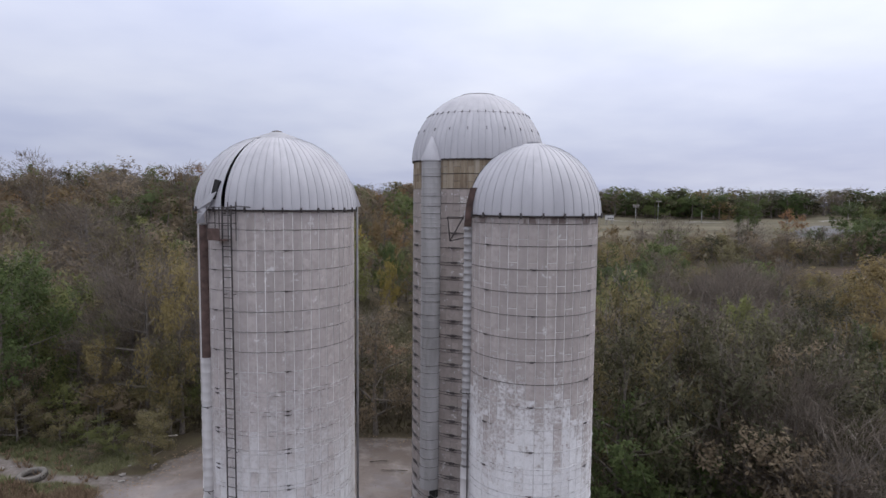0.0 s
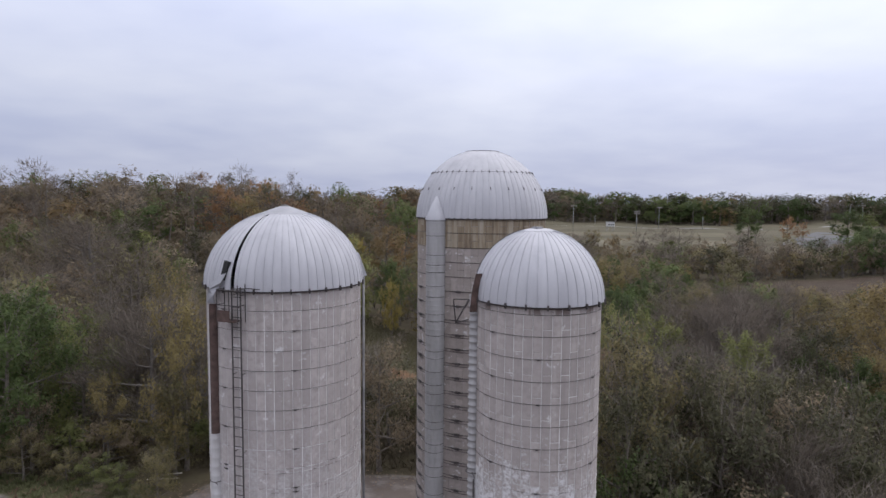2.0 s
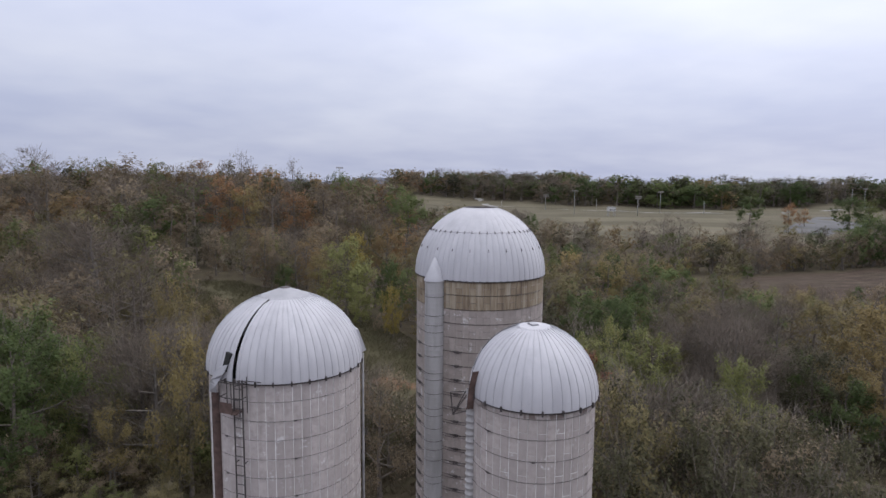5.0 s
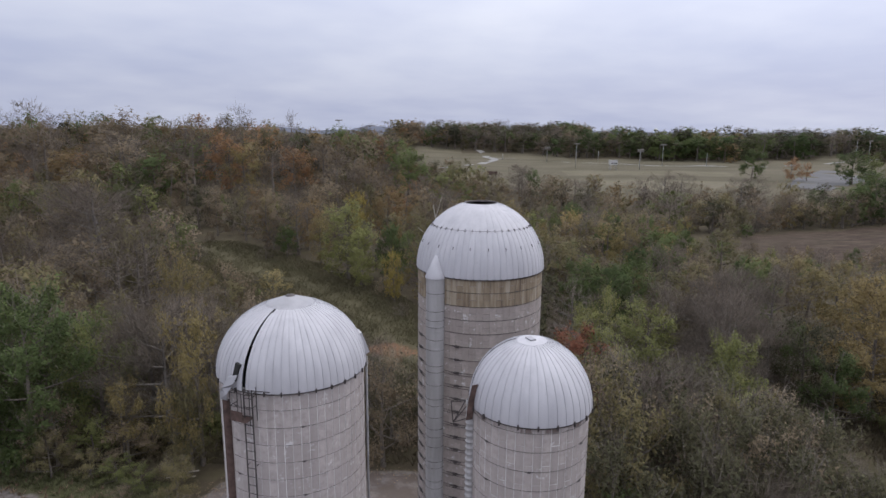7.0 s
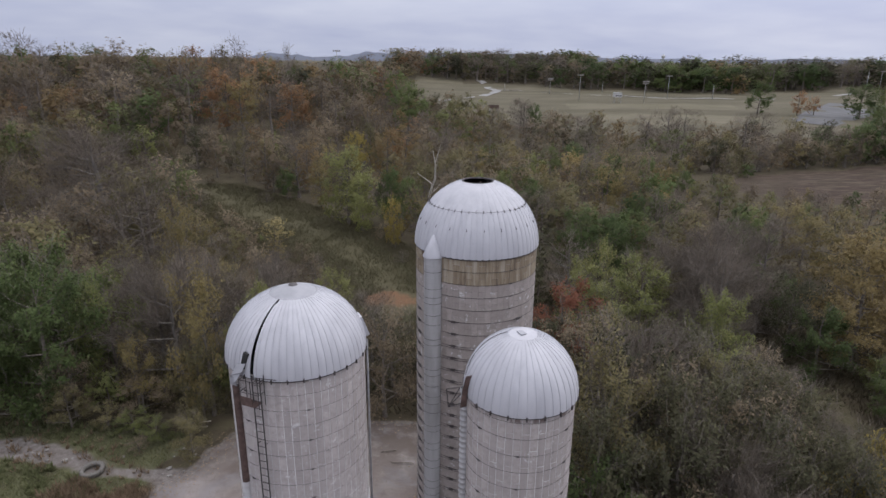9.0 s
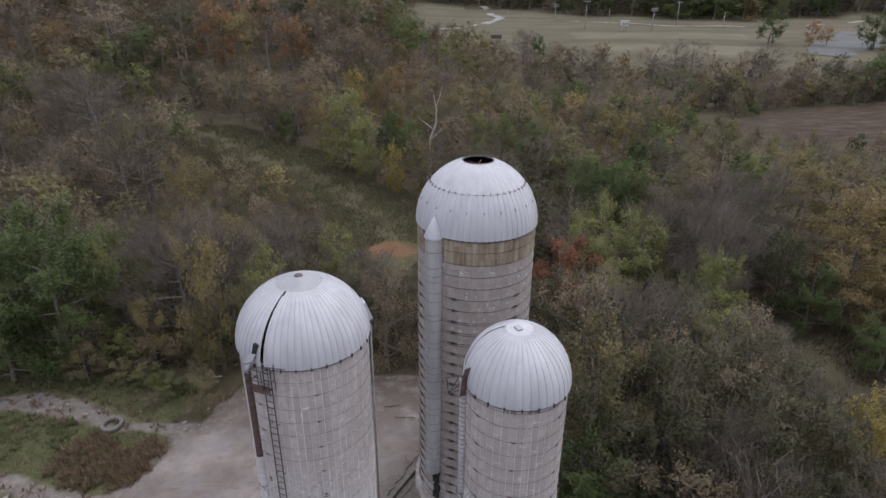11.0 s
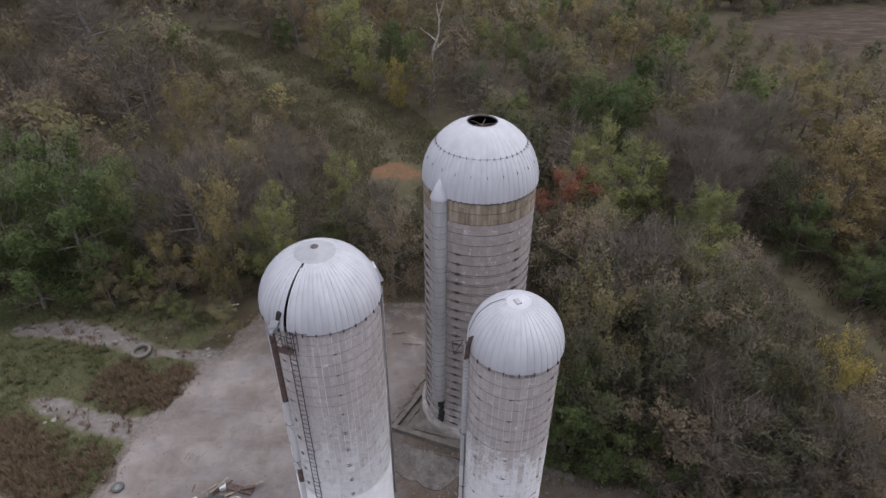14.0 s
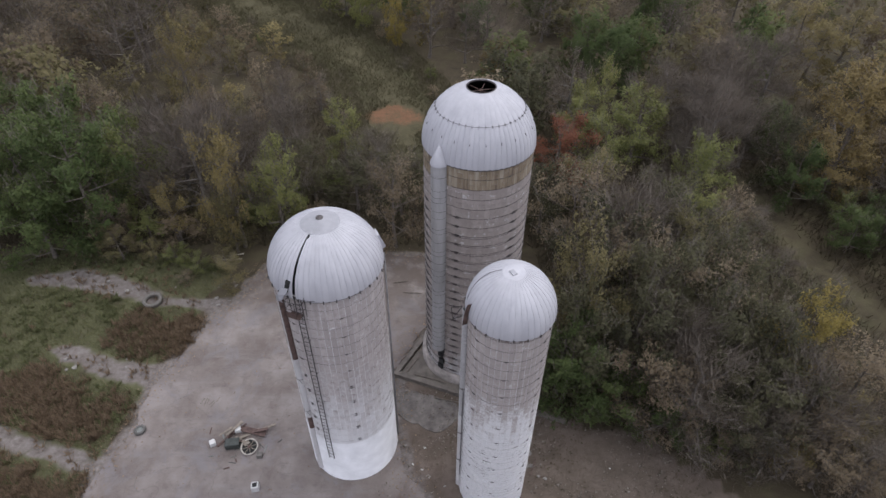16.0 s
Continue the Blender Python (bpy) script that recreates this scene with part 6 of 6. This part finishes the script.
tufts("weed_tufts", "reddish-brown bushy dead weeds in dense patches", 11000, (-36, -17, 10, 33), in_weeds, 31, 0.46, 14, M_WEED)
tufts("grass_tufts", "coarse tufts of dark green grass", 2600, (-44, -17, 10, 38), lambda x, y: inside(x, y, GRASS_LEFT) & off_strips(x, y) & (wave(x, y, 0.5, 7) > -0.1), 33, 0.42, 12, M_GRASS)
tufts("brown_tufts", "dry brown tufts scattered through the grass", 1500, (-44, -15, 10, 38), lambda x, y: inside(x, y, GRASS_LEFT) & ((wave(x, y, 0.4, 2) > 0.0) | ~off_strips(x, y)), 35, 0.4, 10, M_WEED)


def flat_litter(name, label, spots, size, material, lift=0.03):
    """Leaves, chips and shreds lying on the ground."""
    rs = np.random.RandomState(len(spots) + 1)
    c = np.array(spots)
    n = len(c)
    z = height(c[:, 0], c[:, 1]) + lift + rs.uniform(0, 0.03, n)
    a = rs.uniform(0, 2 * math.pi, (n, 1)) + np.array([0, 2.2, 4.1]) + rs.uniform(-0.4, 0.4, (n, 3))
    s = size * rs.uniform(0.3, 1.5, (n, 1)) * rs.uniform(0.5, 1.2, (n, 3))
    v = np.stack([c[:, :1] + np.cos(a) * s, c[:, 1:] + np.sin(a) * s, z[:, None] + rs.uniform(-0.01, 0.04, (n, 3))], 2).reshape(-1, 3)
    me = fast_mesh(name, v, np.arange(n * 3).reshape(-1, 3), material)
    return tagged(new(name, me), label, "litter", kind="stuff")


M_CHIP = leaf_material("pale_chips", (0.14, 0.12, 0.10), (0.24, 0.215, 0.19), (0.42, 0.40, 0.37))
flat_litter("fallen_leaves", "brown fallen leaves strewn over the dirt", scatter(14000, (-4.5, 20, 6, 29), lambda x, y: inside(x, y, LITTER) & (wave(x, y, 0.7, 1) + np.random.RandomState(5).uniform(-0.7, 0.7, x.shape) > 0.25), 21), 0.06, M_UNDER)
flat_litter("chips", "pale chips and shreds strewn over the dirt", scatter(5200, (-4.5, 18, 8, 27), lambda x, y: inside(x, y, LITTER) & (wave(x, y, 0.8, 4) > -0.2), 22), 0.075, M_CHIP, 0.04)
flat_litter("grit", "grit and dead leaves along the edge of the yard", scatter(26000, (-24, 4, 5, 39), lambda x, y: (near_line(x, y, [(a, b, 1.2) for a, b in YARD + YARD[:1]]) + np.random.RandomState(3).uniform(-0.5, 0.5, x.shape) < 0.6), 23), 0.06, M_WEED, 0.08)
flat_litter("specks", "scattered dark specks on the yard", scatter(900, (-20, 0, 6, 37), lambda x, y: inside(x, y, YARD), 24), 0.05, M_WEED, 0.078)


# ---- the far field and beyond ----
def lamp_post(x, y, tall, arms):
    z = float(height(x, y))
    t = thing("lamp_post", "tall grey sports-field lamp post with a row of floodlights", "lamp post", "field lamps", at=pose(x, y, z - 0.3, 0, 0, 12))
    s = Shape()
    s.tube([(0, 0, 0), (0, 0, tall)], [0.18, 0.10], 8)
    part("pole", s, M_STEEL, t, smooth=True)
    for k in range(arms):
        bar = Shape()
        bar.box(0, 0, tall - 0.3 - 0.9 * k, 3.2, 0.14, 0.14)
        part("crossarm", bar, M_STEEL, t)
        lamp = Shape()
        lamp.box(0, -0.25, 0, 0.6, 0.5, 0.55, Matrix.Rotation(radians(-25), 4, "X"))
        lamp = lamp.mesh("floodlight", M_BROKEN)
        for j in range(4):
            part("floodlight", lamp, None, t, m=Matrix.Translation((-1.35 + 0.9 * j, -0.1, tall - 0.3 - 0.9 * k)))


for x, y, tall, arms in ((60, 361, 9.2, 2), (68, 318, 13, 1), (99, 311, 10.6, 2), (119, 335, 12.2, 1), (94, 376, 6.4, 0), (142, 332, 7.2, 0), (165, 335, 5.2, 0), (36, 384, 4, 0), (273, 395, 13.5, 1), (268, 400, 13, 0), (-52, 300, 19, 1)):
    lamp_post(x, y, tall, arms)


def hut():
    x, y = 85, 309
    t = thing("press_box", "small white raised press box beside the field", "hut", at=pose(x, y, float(height(x, y)), 0, 0, 8))
    for a in (-1.6, 1.6):
        for b in (-1, 1):
            p = Shape()
            p.box(a, b, 1.0, 0.2, 0.2, 2.4)
            part("post", p, M_STEEL, t)
    p = Shape()
    p.box(0, 0, 3.4, 3.6, 2.6, 2.0)
    body = part("cabin", p, M_WHITEBOX, t)
    p = Shape()
    p.box(0, 0, 4.5, 4.0, 3.0, 0.2)
    part("roof", p, M_STEEL, t)
    for a in (-1.1, 0, 1.1):
        p = Shape()
        p.box(a, -1.32, 3.1, 0.8, 0.06, 0.5)
        part("window", p, M_BLACK, t)


hut()
sgn = thing("scoreboard", "dark scoreboard panel on two posts by the clay patch", "scoreboard", at=pose(20, 260, float(height(20, 260)), 0, 0, 5))
p = Shape()
p.box(0, 0, 2.0, 4.4, 0.3, 1.5)
part("panel", p, M_RUST, sgn)
for a in (-1.6, 1.6):
    p = Shape()
    p.box(a, 0, 0.7, 0.2, 0.2, 1.8)
    part("post", p, M_STEEL, sgn)


def ribbon(name, line, label, material, lift=0.12):
    """A road draped over the ground."""
    pts = []
    for (x0, y0, w0), (x1, y1, w1) in zip(line, line[1:]):
        for k in range(8):
            t = k / 8
            pts.append((x0 + (x1 - x0) * t, y0 + (y1 - y0) * t, w0 + (w1 - w0) * t))
    pts.append(line[-1])
    s, verts = Shape(), []
    for k, (x, y, w) in enumerate(pts):
        a, b = pts[max(k - 1, 0)], pts[min(k + 1, len(pts) - 1)]
        d = Vector((b[0] - a[0], b[1] - a[1], 0)).normalized()
        for sd in (-1, 1):
            px, py = x - d.y * w * sd, y + d.x * w * sd
            verts.append((px, py, float(height(px, py)) + lift))
    s.add(verts, [(2 * k, 2 * k + 1, 2 * k + 3, 2 * k + 2) for k in range(len(pts) - 1)])
    return tagged(part(name, s, material), label, "road", kind="structure")


ribbon("road", [(-3, 306, 2.2), (6, 318, 2.2), (19, 336, 2.3), (31, 378, 2.4), (27, 402, 2.4), (27, 427, 2.4), (24, 450, 2.4)], "pale winding park road", M_ROAD)
ribbon("road", [(31, 385, 1.7), (50, 384, 1.7), (64, 369, 1.7), (96, 351, 1.7), (125, 335, 1.7), (166, 333, 1.7), (215, 359, 1.9), (290, 410, 2.0)], "pale park road behind the field", M_ROAD)
ribbon("parking_lot", [(138, 232, 8), (170, 268, 12), (205, 310, 12)], "grey asphalt parking lot beside trees", M_LOT, 0.15)
FIELD_RIM = [
    ("olive", 5, 224, 10, 0.95), ("tan", 12, 219, 6, 1.1), ("dark", 30, 208, 9, 0.8), ("bare", 27, 211, 9, 1.1), ("olive", 48, 194, 8, 1.0), ("tan", 40, 200, 7, 1.1), ("bare", 86, 176, 9, 1.1), ("olive", 20, 212, 5, 1.2),
]
for i, (kind, x, y, H, w) in enumerate(FIELD_RIM):
    forest.plant(kind, "mid", i % 3, x, y, H, w, i * 51)
for i, (kind, x, y, H, w) in enumerate((("dark", 133, 264, 13.5, 0.95), ("rust", 146, 257, 10.5, 0.85), ("rust", 153, 257, 8, 0.85), ("dark", 166, 248, 14, 1.1), ("green", 176, 252, 13, 1.0), ("dark", 150, 214, 9, 1.2), ("bare", 58, 176, 9, 1.2), ("bare", 66, 182, 10, 1.2), ("bare", 44, 186, 8, 1.2), ("bare", 75, 192, 9, 1.2), ("tan", 84, 180, 7, 1.3), ("bare", 96, 186, 9, 1.2), ("olive", 108, 190, 8, 1.2), ("tan", 34, 200, 8, 1.1), ("bare", 26, 214, 9, 1.2))):
    forest.plant(kind, "full" if y > 212 else "mid", i % 3, x, y, H, w, i * 63)


def dead_tree(x, y, H):
    """A pale dead tree, forked, without twigs."""
    sticks, ends = branches(random.Random(4), H, 0.11 * H, 0.45, 4, 0.9)
    t = thing("dead_tree", "pale dead tree with forked bare limbs", "tree", at=pose(x, y, float(height(x, y)) - 0.2))
    part("trunk", wood_mesh("trunk", sticks, M_PALEBARK, 1.0), None, t)


dead_tree(-2.4, 86, 14.6)

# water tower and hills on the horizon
# haze of distance is put into the hills' blue-grey base colour
M_HILL = plain("haze_tinted_hill", (0.088, 0.097, 0.128), 1.0, 0, 0.12, 0.004)


def ridge(name, y, x0, x1, base, tall, seed, label):
    rs = np.random.RandomState(seed)
    ph = rs.uniform(0, 6, 6)
    s, verts, n = Shape(), [], 120
    for k in range(n + 1):
        u = k / n
        x = x0 + (x1 - x0) * u
        env = math.sin(math.pi * u) ** 0.5
        h = tall * env * (0.55 + 0.25 * math.sin(5 * u + ph[0]) + 0.13 * math.sin(13 * u + ph[1]) + 0.05 * math.sin(41 * u + ph[2]) + 0.03 * math.sin(97 * u + ph[3]))
        verts += [(x, y - 300, base), (x, y, base + h), (x, y + 300, base)]
    s.add(verts, [(3 * k + j, 3 * k + 3 + j, 3 * k + 4 + j, 3 * k + 1 + j) for k in range(n) for j in (0, 1)])
    return tagged(part(name, s, M_HILL, smooth=True), label, "hill", kind="structure")


ridge("backdrop", 3300, -1050, 60, -8, 84, 2, "wooded hill on the horizon, tinted blue-grey for haze")
ridge("backdrop", 3700, -900, 3900, -8, 66, 5, "low hills on the horizon, tinted blue-grey for haze")
tower = thing("water_tower", "small white water tower far off", "water tower", at=pose(870, 2550, -8))
p = Shape()
p.lathe([(0.001, 42), (5, 40), (7.5, 36), (7.5, 32), (3, 27), (1.6, 26), (1.6, 0)], 20)
part("tank", p, M_WHITEBOX, tower, smooth=True)
